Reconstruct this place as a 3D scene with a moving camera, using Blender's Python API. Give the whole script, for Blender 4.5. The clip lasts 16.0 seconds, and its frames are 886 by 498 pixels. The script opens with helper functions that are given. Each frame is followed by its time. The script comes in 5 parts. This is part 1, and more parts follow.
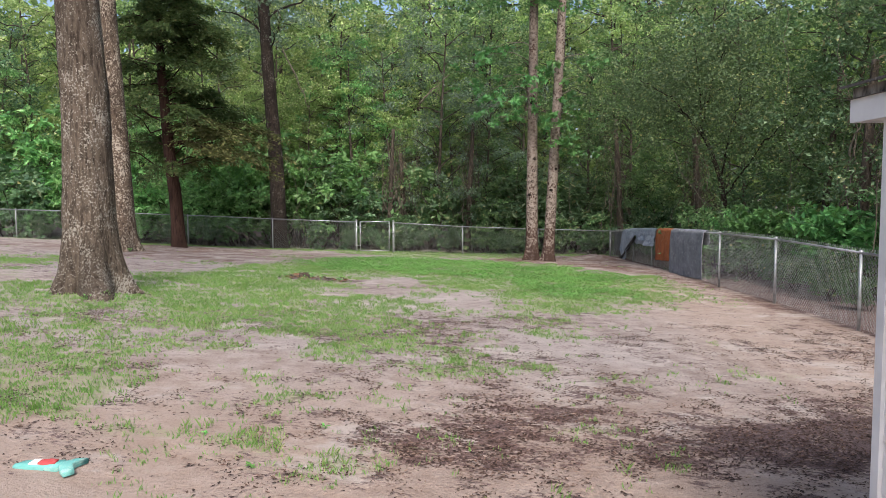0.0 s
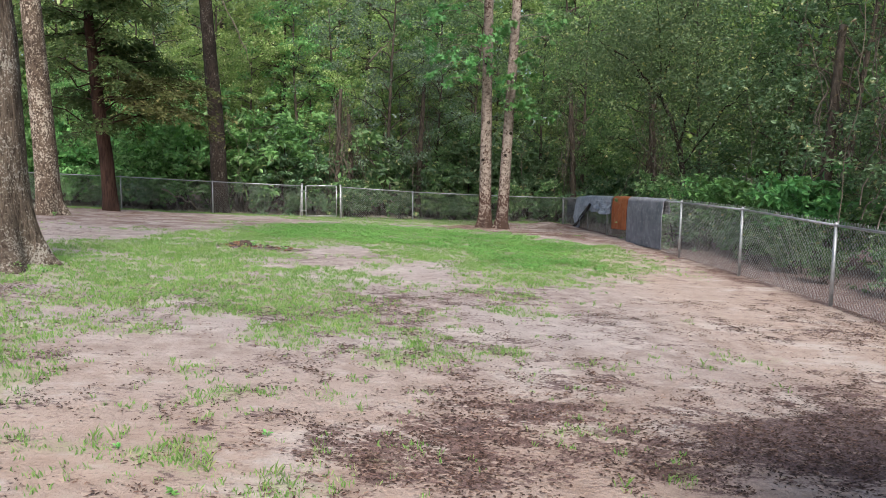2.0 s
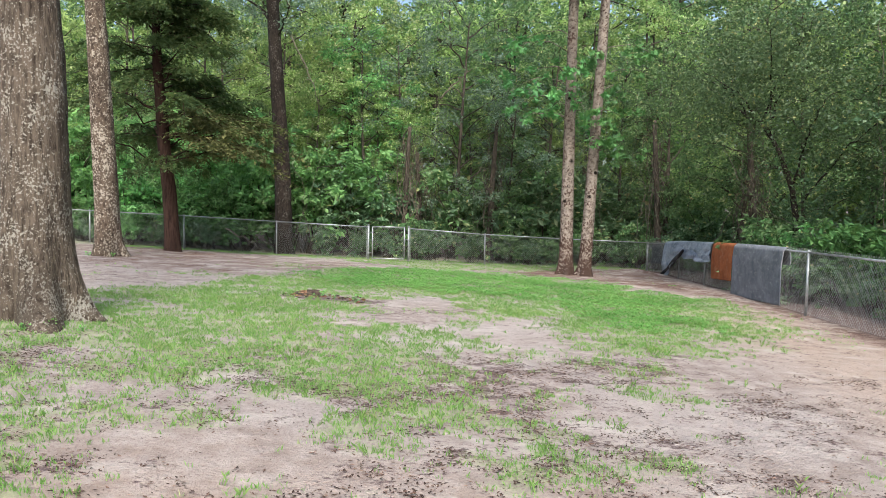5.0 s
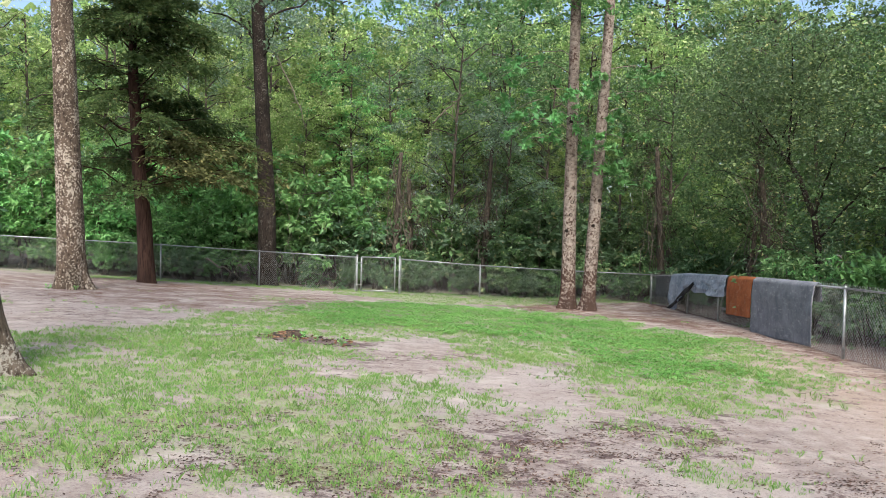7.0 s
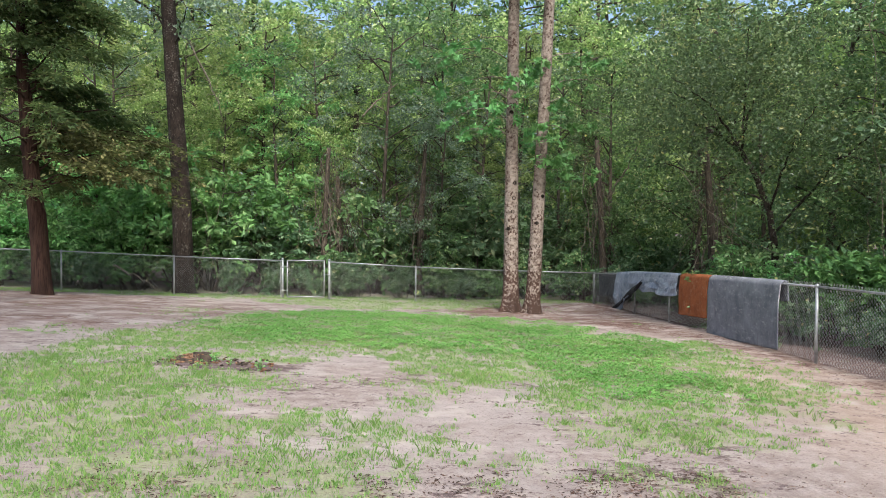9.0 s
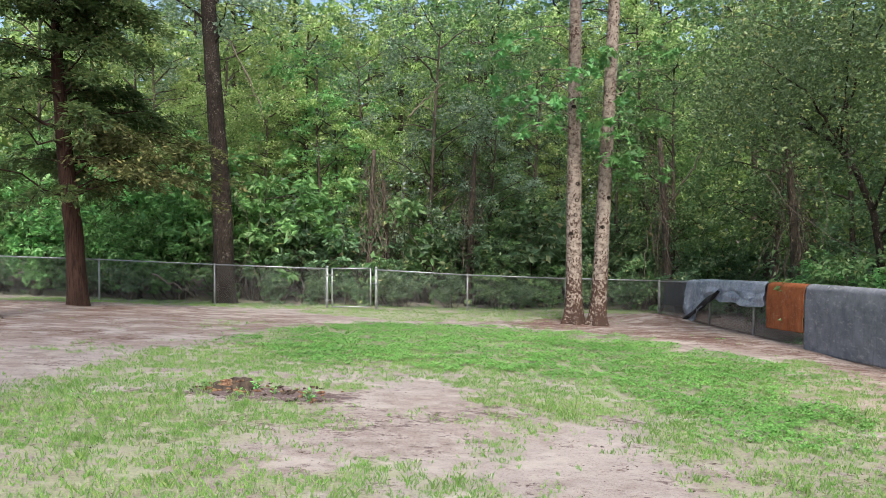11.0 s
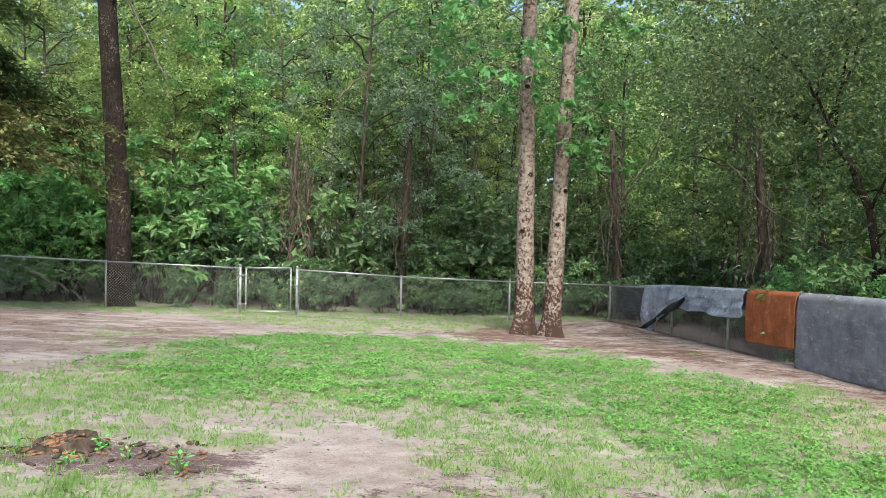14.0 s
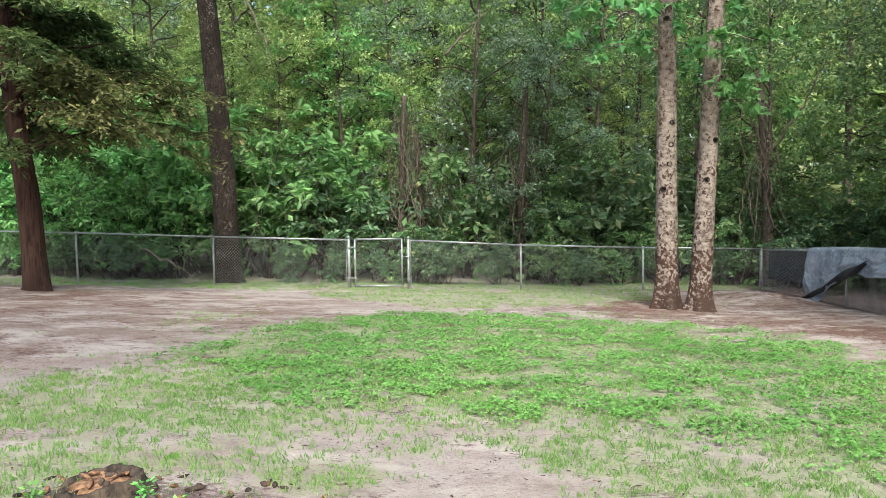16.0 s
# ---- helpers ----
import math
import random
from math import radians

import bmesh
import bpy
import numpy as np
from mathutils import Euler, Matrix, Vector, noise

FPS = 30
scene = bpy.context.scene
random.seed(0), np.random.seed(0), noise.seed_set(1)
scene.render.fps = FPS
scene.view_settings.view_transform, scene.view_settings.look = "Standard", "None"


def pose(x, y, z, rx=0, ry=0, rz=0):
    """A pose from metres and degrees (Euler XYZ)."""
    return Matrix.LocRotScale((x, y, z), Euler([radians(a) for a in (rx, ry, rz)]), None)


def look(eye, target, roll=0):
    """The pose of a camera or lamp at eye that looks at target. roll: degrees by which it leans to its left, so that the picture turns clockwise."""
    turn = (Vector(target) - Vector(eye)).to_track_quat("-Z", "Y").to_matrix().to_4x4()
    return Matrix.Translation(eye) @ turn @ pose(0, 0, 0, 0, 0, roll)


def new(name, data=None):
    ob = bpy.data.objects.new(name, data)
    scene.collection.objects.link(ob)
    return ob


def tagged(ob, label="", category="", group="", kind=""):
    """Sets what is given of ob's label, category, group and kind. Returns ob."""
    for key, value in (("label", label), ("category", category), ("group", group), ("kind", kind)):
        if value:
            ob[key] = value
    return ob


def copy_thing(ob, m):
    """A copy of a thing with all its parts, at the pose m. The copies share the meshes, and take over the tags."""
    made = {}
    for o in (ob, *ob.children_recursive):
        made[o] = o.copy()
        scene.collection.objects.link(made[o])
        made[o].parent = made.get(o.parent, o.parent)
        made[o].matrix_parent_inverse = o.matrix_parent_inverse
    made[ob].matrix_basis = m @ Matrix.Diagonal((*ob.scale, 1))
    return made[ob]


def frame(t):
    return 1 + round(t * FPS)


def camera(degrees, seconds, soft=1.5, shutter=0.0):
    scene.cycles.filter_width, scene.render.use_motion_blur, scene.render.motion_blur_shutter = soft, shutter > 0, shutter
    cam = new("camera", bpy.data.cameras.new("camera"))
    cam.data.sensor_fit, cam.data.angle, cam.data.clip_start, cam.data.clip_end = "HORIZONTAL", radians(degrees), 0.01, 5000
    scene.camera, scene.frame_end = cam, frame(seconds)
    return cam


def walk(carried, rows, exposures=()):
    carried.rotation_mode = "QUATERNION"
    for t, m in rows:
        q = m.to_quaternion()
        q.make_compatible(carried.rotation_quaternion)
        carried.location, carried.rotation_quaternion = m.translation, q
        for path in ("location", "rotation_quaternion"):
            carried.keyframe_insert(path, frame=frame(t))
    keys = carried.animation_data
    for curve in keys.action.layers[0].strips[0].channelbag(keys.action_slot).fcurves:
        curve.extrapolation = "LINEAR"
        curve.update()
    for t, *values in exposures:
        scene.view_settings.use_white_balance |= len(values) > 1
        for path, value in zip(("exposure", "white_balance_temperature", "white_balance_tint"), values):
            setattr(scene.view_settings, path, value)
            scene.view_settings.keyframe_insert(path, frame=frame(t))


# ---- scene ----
cam = camera(60.9, 16.0, soft=0.75)
PATH = [
    (0, (0.184, 0.727, 1.498), (0.161, 2.722, 1.359), -0.1),
    (0.5, (0.175, 0.846, 1.479), (0.313, 2.83, 1.268), 0.3),
    (1, (0.075, 1.058, 1.47), (0.265, 3.035, 1.233), 1.3),
    (1.5, (0.036, 1.338, 1.455), (0.171, 3.32, 1.217), 1.1),
    (2, (0.049, 1.635, 1.488), (0.169, 3.618, 1.257), 0.7),
    (2.5, (0.0, 1.9, 1.492), (0.155, 3.885, 1.31), 0.8),
    (3, (-0.046, 2.201, 1.517), (0.066, 4.193, 1.383), 0.8),
    (3.5, (-0.08, 2.551, 1.531), (-0.03, 4.547, 1.417), 0.8),
    (4, (-0.166, 2.805, 1.507), (-0.109, 4.8, 1.376), 1.2),
    (4.5, (-0.319, 3.095, 1.503), (-0.352, 5.09, 1.367), 1.1),
    (7, (-0.61, 4.895, 1.499), (-0.615, 6.894, 1.448), 1.3),
    (7.5, (-0.585, 5.293, 1.47), (-0.513, 7.291, 1.423), 0.7),
    (8, (-0.606, 5.662, 1.483), (-0.502, 7.658, 1.428), 0.8),
    (8.5, (-0.671, 6.05, 1.502), (-0.487, 8.041, 1.45), 0.7),
    (9, (-0.689, 6.485, 1.509), (-0.51, 8.476, 1.458), 0.4),
    (9.5, (-0.778, 6.852, 1.496), (-0.606, 8.844, 1.448), 0.3),
    (12, (-1.032, 8.813, 1.484), (-0.999, 10.812, 1.453), 0.0),
    (12.5, (-1.022, 9.245, 1.466), (-0.701, 11.218, 1.423), 0.7),
    (13, (-0.952, 9.588, 1.448), (-0.641, 11.563, 1.408), 0.7),
    (13.5, (-0.964, 10.014, 1.434), (-0.657, 11.99, 1.405), 1.0),
    (14, (-1.015, 10.454, 1.406), (-0.746, 12.435, 1.373), 1.0),
    (14.5, (-1.023, 10.904, 1.43), (-0.898, 12.9, 1.397), 0.9),
    (15, (-1.123, 11.356, 1.423), (-1.114, 13.354, 1.339), -0.0),
    (15.5, (-1.094, 11.799, 1.353), (-1.105, 13.788, 1.142), -1.9),
    (16, (-1.063, 12.242, 1.353), (-1.088, 14.238, 1.232), -0.9),
]
walk(cam, [(t, look(eye, target, roll)) for t, eye, target, roll in PATH],
     exposures=[(0, 0.86, 6350, 11), (2.5, 1.08, 6300, 8), (4.5, 1.22, 6250, 5), (9, 1.18, 6300, 8), (12, 1.28, 6350, 6), (16, 1.40, 6350, 3)])

# ---- world and sun: bright overcast daylight ----
world = bpy.data.worlds.new("sky_world")
scene.world = world
world.use_nodes = True
wn = world.node_tree
sky = wn.nodes.new("ShaderNodeTexSky")
sky.sky_type = "NISHITA"
sky.sun_disc = False
sky.sun_elevation, sky.sun_rotation = radians(48), radians(176)
sky.dust_density, sky.air_density = 4.0, 1.0
bg = wn.nodes["Background"]
bg.inputs["Strength"].default_value = 0.12
wn.links.new(sky.outputs["Color"], bg.inputs["Color"])
sun_data = bpy.data.lights.new("sun", "SUN")
sun_data.energy, sun_data.angle, sun_data.color = 2.2, radians(18), (1.0, 0.95, 0.88)
sun = new("sun", sun_data)
sun.matrix_world = look((0, 0, 30), (-0.07 * 10, 0.998 * 10, 30 - 11.1))

rng = np.random.default_rng(7)


# ---- materials ----
class Nodes:
    """A principled material with short ways to add its nodes."""

    def __init__(self, name, rough=0.8, metal=0.0, spec=0.3):
        self.m = bpy.data.materials.new(name)
        self.m.use_nodes = True
        self.t = self.m.node_tree
        self.b = self.t.nodes["Principled BSDF"]
        self.b.inputs["Roughness"].default_value = rough
        self.b.inputs["Metallic"].default_value = metal
        self.b.inputs["Specular IOR Level"].default_value = spec

    def add(self, kind, **values):
        n = self.t.nodes.new(kind)
        for k, v in values.items():
            n.inputs[k.replace("_", " ")].default_value = v
        return n

    def link(self, a, b):
        self.t.links.new(a, b)

    def coords(self, scale=(1, 1, 1), kind="Object"):
        c, m = self.t.nodes.new("ShaderNodeTexCoord"), self.t.nodes.new("ShaderNodeMapping")
        m.inputs["Scale"].default_value = scale
        self.link(c.outputs[kind], m.inputs["Vector"])
        return m.outputs["Vector"]

    def noise(self, scale, detail=4.0, stretch=(1, 1, 1), kind="Object", rough=0.55):
        n = self.add("ShaderNodeTexNoise", Scale=scale, Detail=detail, Roughness=rough)
        self.link(self.coords(stretch, kind), n.inputs["Vector"])
        return n.outputs["Fac"]

    def ramp(self, fac, *stops):
        r = self.t.nodes.new("ShaderNodeValToRGB")
        while len(r.color_ramp.elements) < len(stops):
            r.color_ramp.elements.new(0.5)
        for e, (p, c) in zip(r.color_ramp.elements, stops):
            e.position, e.color = p, (*c, 1) if len(c) == 3 else c
        self.link(fac, r.inputs["Fac"])
        return r.outputs["Color"]

    def mix(self, fac, a, b, blend="MIX"):
        n = self.t.nodes.new("ShaderNodeMix")
        n.data_type, n.blend_type = "RGBA", blend
        for v, i in ((fac, 0), (a, 6), (b, 7)):
            if hasattr(v, "is_output"):
                self.link(v, n.inputs[i])
            else:
                n.inputs[i].default_value = v if i == 0 else (*v, 1)
        return n.outputs[2]

    def math(self, op, a, b=0.0, clamp=False):
        n = self.t.nodes.new("ShaderNodeMath")
        n.operation, n.use_clamp = op, clamp
        for v, i in ((a, 0), (b, 1)):
            if hasattr(v, "is_output"):
                self.link(v, n.inputs[i])
            else:
                n.inputs[i].default_value = v
        return n.outputs[0]

    def bump(self, height, strength=0.4, distance=0.02):
        n = self.add("ShaderNodeBump", Strength=strength, Distance=distance)
        self.link(height, n.inputs["Height"])
        self.link(n.outputs["Normal"], self.b.inputs["Normal"])

    def colour(self, c):
        if hasattr(c, "is_output"):
            self.link(c, self.b.inputs["Base Color"])
        else:
            self.b.inputs["Base Color"].default_value = (*c, 1)
        return self


def leaf_material(name, stops, through_share=0.35, rough=0.5, spec=0.35, grey=0.0):
    """Leaves that each take their own tint and let some light through."""
    n = Nodes(name, rough, 0, spec)
    geo = n.t.nodes.new("ShaderNodeNewGeometry")
    info = n.t.nodes.new("ShaderNodeObjectInfo")
    tint = n.ramp(geo.outputs["Random Per Island"], *stops)
    patch = n.noise(0.55, 3, kind="Object")
    tint = n.mix(n.math("MULTIPLY", n.ramp(patch, (0.4, (0, 0, 0)), (0.62, (1, 1, 1))), 0.55), tint, stops[0][1])
    hsv = n.add("ShaderNodeHueSaturation")
    n.link(n.math("ADD", 0.85, n.math("MULTIPLY", info.outputs["Random"], 0.45)), hsv.inputs["Value"])
    n.link(n.math("ADD", 0.485, n.math("MULTIPLY", info.outputs["Random"], 0.03)), hsv.inputs["Hue"])
    n.link(n.mix(grey, tint, (0.135, 0.15, 0.12)), hsv.inputs["Color"])
    n.colour(hsv.outputs["Color"])
    tr = n.t.nodes.new("ShaderNodeBsdfTranslucent")
    n.link(n.mix(0.4, hsv.outputs["Color"], (0.27, 0.39, 0.11)), tr.inputs["Color"])
    mx = n.add("ShaderNodeMixShader", Fac=through_share)
    n.link(n.b.outputs[0], mx.inputs[1])
    n.link(tr.outputs[0], mx.inputs[2])
    n.link(mx.outputs[0], n.t.nodes["Material Output"].inputs["Surface"])
    return n.m


LEAF_DARK = leaf_material("dark_evergreen_leaves", [(0.0, (0.035, 0.072, 0.040)), (0.4, (0.081, 0.163, 0.081)), (0.8, (0.164, 0.289, 0.145)), (0.95, (0.313, 0.422, 0.262)), (1.0, (0.625, 0.531, 0.221))], 0.42, 0.42, grey=0.04)
LEAF_MID = leaf_material("woodland_leaves", [(0.0, (0.047, 0.101, 0.044)), (0.4, (0.126, 0.250, 0.091)), (0.8, (0.257, 0.422, 0.172)), (0.95, (0.438, 0.562, 0.302)), (1.0, (0.720, 0.640, 0.282))], 0.46, 0.45, grey=0.04)
LEAF_LUSH = leaf_material("lush_vine_leaves", [(0.0, (0.057, 0.153, 0.057)), (0.4, (0.145, 0.359, 0.111)), (0.8, (0.269, 0.557, 0.177)), (1.0, (0.467, 0.720, 0.332))], 0.46, grey=0.04)
# yellow-green leaves made paler: the sunlight on them is put into the colour
LEAF_YELLOW_LIT = leaf_material("sunlit_yellow_green_leaves", [(0.0, (0.126, 0.203, 0.071)), (0.4, (0.313, 0.453, 0.141)), (0.8, (0.532, 0.671, 0.242)), (1.0, (0.720, 0.720, 0.443))], 0.5, grey=0.04)
LEAF_GREY = leaf_material("grey_green_oak_leaves", [(0.0, (0.059, 0.101, 0.072)), (0.4, (0.137, 0.218, 0.153)), (0.8, (0.257, 0.359, 0.262)), (1.0, (0.469, 0.547, 0.443))], 0.38, 0.38, 0.5, grey=0.04)
LEAF_GUM = leaf_material("sweetgum_leaves", [(0.0, (0.045, 0.130, 0.043)), (0.5, (0.095, 0.240, 0.071)), (1.0, (0.190, 0.370, 0.133))], 0.42)
LEAF_CEDAR = leaf_material("cedar_sprays", [(0.0, (0.030, 0.058, 0.025)), (0.5, (0.078, 0.132, 0.050)), (0.85, (0.140, 0.195, 0.075)), (1.0, (0.22, 0.21, 0.09))], 0.38, 0.7, 0.2)
LEAF_CEDAR_BROWN = leaf_material("browned_cedar_sprays", [(0.0, (0.044, 0.044, 0.020)), (0.5, (0.098, 0.098, 0.040)), (0.85, (0.150, 0.140, 0.058)), (1.0, (0.22, 0.18, 0.08))], 0.3, 0.7, 0.2)
LEAF_OLIVE = leaf_material("small_olive_leaves", [(0.0, (0.020, 0.039, 0.020)), (0.45, (0.062, 0.101, 0.045)), (0.8, (0.124, 0.184, 0.077)), (0.95, (0.232, 0.289, 0.129)), (1.0, (0.400, 0.352, 0.121))], 0.36, 0.45, grey=0.04)
LEAF_DEAD = leaf_material("withered_leaves", [(0.0, (0.030, 0.022, 0.016)), (0.6, (0.095, 0.068, 0.046)), (1.0, (0.20, 0.15, 0.10))], 0.2, 0.8, 0.2)
GRASS = leaf_material("grass_blades", [(0.0, (0.115, 0.225, 0.055)), (0.5, (0.184, 0.330, 0.083)), (0.85, (0.253, 0.385, 0.120)), (1.0, (0.368, 0.360, 0.184))], 0.4, 0.6, 0.25)
CLOVER = leaf_material("clover_leaves", [(0.0, (0.085, 0.260, 0.055)), (0.5, (0.165, 0.430, 0.100)), (1.0, (0.28, 0.56, 0.17))], 0.38, 0.55, 0.25)
LITTER = leaf_material("dead_leaf_litter", [(0.0, (0.032, 0.020, 0.017)), (0.5, (0.077, 0.044, 0.034)), (0.85, (0.153, 0.089, 0.067)), (1.0, (0.306, 0.204, 0.152))], 0.05, 0.8, 0.2)


def bark(name, dark, light, patch, patch_at=0.62, scale=1.0, stretch=0.22, depth=0.05, butt=0.0):
    n = Nodes(name, 0.92, 0, 0.15)
    ridge = n.noise(16 * scale, 6, (1, 1, stretch), rough=0.65)
    flake = n.math("ADD", n.math("MULTIPLY", n.noise(26 * scale, 4, (1, 1, 0.9), rough=0.65), 0.68), n.math("MULTIPLY", n.noise(3.2, 3, (1, 1, 0.7)), 0.32))
    if butt:
        # old scaly plates crowd the lowest metre and a half of the trunk
        xyz = n.t.nodes.new("ShaderNodeSeparateXYZ")
        n.link(n.coords(), xyz.inputs[0])
        low = n.math("SUBTRACT", 1.0, n.math("MULTIPLY", xyz.outputs["Z"], 0.55), clamp=True)
        flake = n.math("ADD", flake, n.math("MULTIPLY", low, butt))
    stain = n.noise(1.1, 3, (1, 1, 0.5))
    base = n.ramp(ridge, (0.34, dark), (0.56, light))
    base = n.mix(n.ramp(flake, (patch_at, (0, 0, 0)), (patch_at + 0.035, (1, 1, 1))), base, patch)
    base = n.mix(n.math("MULTIPLY", n.ramp(stain, (0.45, (0, 0, 0)), (0.65, (1, 1, 1))), 0.5), base, tuple(v * 0.55 for v in dark))
    n.colour(base)
    n.bump(n.math("ADD", ridge, n.math("MULTIPLY", flake, 0.4)), 0.9, depth)
    return n.m


BARK_OAK = bark("furrowed_oak_bark", (0.032, 0.023, 0.017), (0.125, 0.098, 0.076), (0.29, 0.265, 0.23), 0.54, 1.4, 0.2)
BARK_PINE = bark("scaly_pine_bark", (0.034, 0.023, 0.017), (0.130, 0.096, 0.072), (0.39, 0.335, 0.275), 0.52, 0.9, 0.5)
BARK_CEDAR = bark("reddish_cedar_bark", (0.019, 0.010, 0.009), (0.064, 0.036, 0.027), (0.119, 0.081, 0.068), 0.70, 1.6, 0.08, 0.03)
BARK_DARK = bark("dark_rough_bark", (0.011, 0.008, 0.007), (0.040, 0.030, 0.024), (0.20, 0.185, 0.16), 0.575, 1.1, 0.4)
BARK_GUM = bark("pale_sweetgum_bark", (0.085, 0.060, 0.049), (0.275, 0.23, 0.198), (0.060, 0.034, 0.026), 0.55, 0.62, 1.2, butt=0.15)
BARK_WOOD = bark("woodland_bark", (0.031, 0.026, 0.020), (0.094, 0.076, 0.061), (0.172, 0.156, 0.133), 0.66, 1.2, 0.3)
n = Nodes("brown_vine_stem", 0.9)
n.colour(n.ramp(n.noise(7, 4), (0.35, (0.055, 0.044, 0.035)), (0.65, (0.150, 0.125, 0.100))))
VINE = n.m
TWIG = Nodes("pale_dead_twig", 0.85).colour((0.15, 0.125, 0.095)).m

n = Nodes("galvanised_steel", 0.45, 0.65, 0.5)
n.colour(n.ramp(n.noise(9, 4), (0.35, (0.27, 0.28, 0.285)), (0.65, (0.43, 0.44, 0.45))))
STEEL = n.m
n = Nodes("galvanised_wire", 0.5, 0.45, 0.5)
n.colour(n.ramp(n.noise(3, 4), (0.35, (0.33, 0.34, 0.34)), (0.65, (0.50, 0.51, 0.51))))
WIRE = n.m


def cloth(name, dark, light, pale, rough=0.85, bumpy=0.35, crease=0.0):
    n = Nodes(name, rough, 0, 0.25)
    base = n.ramp(n.noise(2.6, 9, rough=0.74), (0.36, dark), (0.62, light))
    scuff = n.noise(9, 8, (1, 0.6, 1.6), rough=0.78)
    base = n.mix(n.ramp(scuff, (0.54, (0, 0, 0)), (0.66, (0.75, 0.75, 0.75))), base, pale)
    streaks = n.noise(5, 6, (1, 3.5, 0.25), rough=0.7)
    base = n.mix(n.ramp(streaks, (0.34, (0.35, 0.35, 0.35)), (0.44, (0, 0, 0))), base, tuple(v * 0.55 for v in dark))
    n.colour(base)
    fine_part = n.noise(70, 5)
    n.bump(n.math("ADD", fine_part, n.math("MULTIPLY", n.noise(4.5, 7, rough=0.6), 6.0 * crease)) if crease else fine_part, 0.7 if crease else bumpy, 0.03 if crease else 0.012)
    return n.m


CARPET_GREY = cloth("weathered_grey_carpet", (0.115, 0.120, 0.145), (0.220, 0.226, 0.255), (0.37, 0.36, 0.37))
CARPET_RUST = cloth("weathered_rust_carpet", (0.209, 0.061, 0.021), (0.350, 0.113, 0.045), (0.367, 0.198, 0.118))
TARP = cloth("faded_blue_grey_tarp", (0.170, 0.215, 0.300), (0.40, 0.435, 0.515), (0.66, 0.675, 0.71), 0.34, 0.2, 0.9)
TARP_UNDER = cloth("dark_tarp_underside", (0.014, 0.014, 0.017), (0.035, 0.035, 0.04), (0.07, 0.07, 0.075), 0.5, 0.2, 0.6)
SCREEN = cloth("dark_shade_cloth", (0.016, 0.019, 0.024), (0.029, 0.033, 0.040), (0.043, 0.045, 0.048), 0.9, 0.2)

n = Nodes("white_vinyl_siding", 0.5, 0, 0.35)
algae = n.ramp(n.noise(3.0, 5, (1, 0.5, 2.5), rough=0.7), (0.50, (0, 0, 0)), (0.72, (0.55, 0.55, 0.55)))
base = n.mix(algae, (0.66, 0.65, 0.66), (0.44, 0.45, 0.34))
specks = n.ramp(n.noise(30, 3), (0.70, (0, 0, 0)), (0.76, (0.8, 0.8, 0.8)))
n.colour(n.mix(specks, base, (0.25, 0.24, 0.20)))
n.bump(n.noise(60, 3, (1, 0.15, 1)), 0.12, 0.004)
SIDING = n.m
n = Nodes("white_painted_trim", 0.45, 0, 0.35)
n.colour(n.ramp(n.noise(5, 5), (0.3, (0.60, 0.60, 0.61)), (0.6, (0.70, 0.70, 0.71))))
TRIM = n.m
n = Nodes("stained_rotting_board", 0.9)
n.colour(n.ramp(n.noise(9, 5, (1, 1, 0.5)), (0.42, (0.02, 0.018, 0.016)), (0.62, (0.42, 0.38, 0.33))))
ROTTEN = n.m
n = Nodes("asphalt_shingle", 0.95)
n.colour(n.ramp(n.noise(120, 3), (0.3, (0.035, 0.033, 0.032)), (0.7, (0.13, 0.12, 0.115))))
n.bump(n.noise(160, 2), 0.5, 0.005)
SHINGLE = n.m
n = Nodes("weathered_stump_wood", 0.95)
n.colour(n.ramp(n.noise(14, 5, (1, 1, 0.3)), (0.36, (0.016, 0.012, 0.010)), (0.62, (0.085, 0.062, 0.046))))
n.bump(n.noise(30, 5, (1, 1, 0.2)), 0.9, 0.03)
STUMP = n.m
n = Nodes("rotten_orange_heartwood", 0.95)
n.colour(n.ramp(n.noise(20, 5), (0.36, (0.075, 0.036, 0.022)), (0.64, (0.30, 0.17, 0.095))))
n.bump(n.noise(40, 4), 0.8, 0.02)
HEART = n.m
TOY_TEAL = cloth("turquoise_plush", (0.12, 0.36, 0.33), (0.18, 0.45, 0.41), (0.42, 0.55, 0.48), 0.95)
TOY_RED = cloth("red_plush", (0.42, 0.05, 0.05), (0.52, 0.09, 0.09), (0.55, 0.24, 0.22), 0.95)
TOY_WHITE = cloth("white_plush", (0.6, 0.58, 0.56), (0.75, 0.73, 0.72), (0.6, 0.5, 0.45), 0.95)


# ---- building helpers ----
def smoothstep(a, b, v):
    u = np.clip((v - a) / (b - a), 0, 1)
    return u * u * (3 - 2 * u)


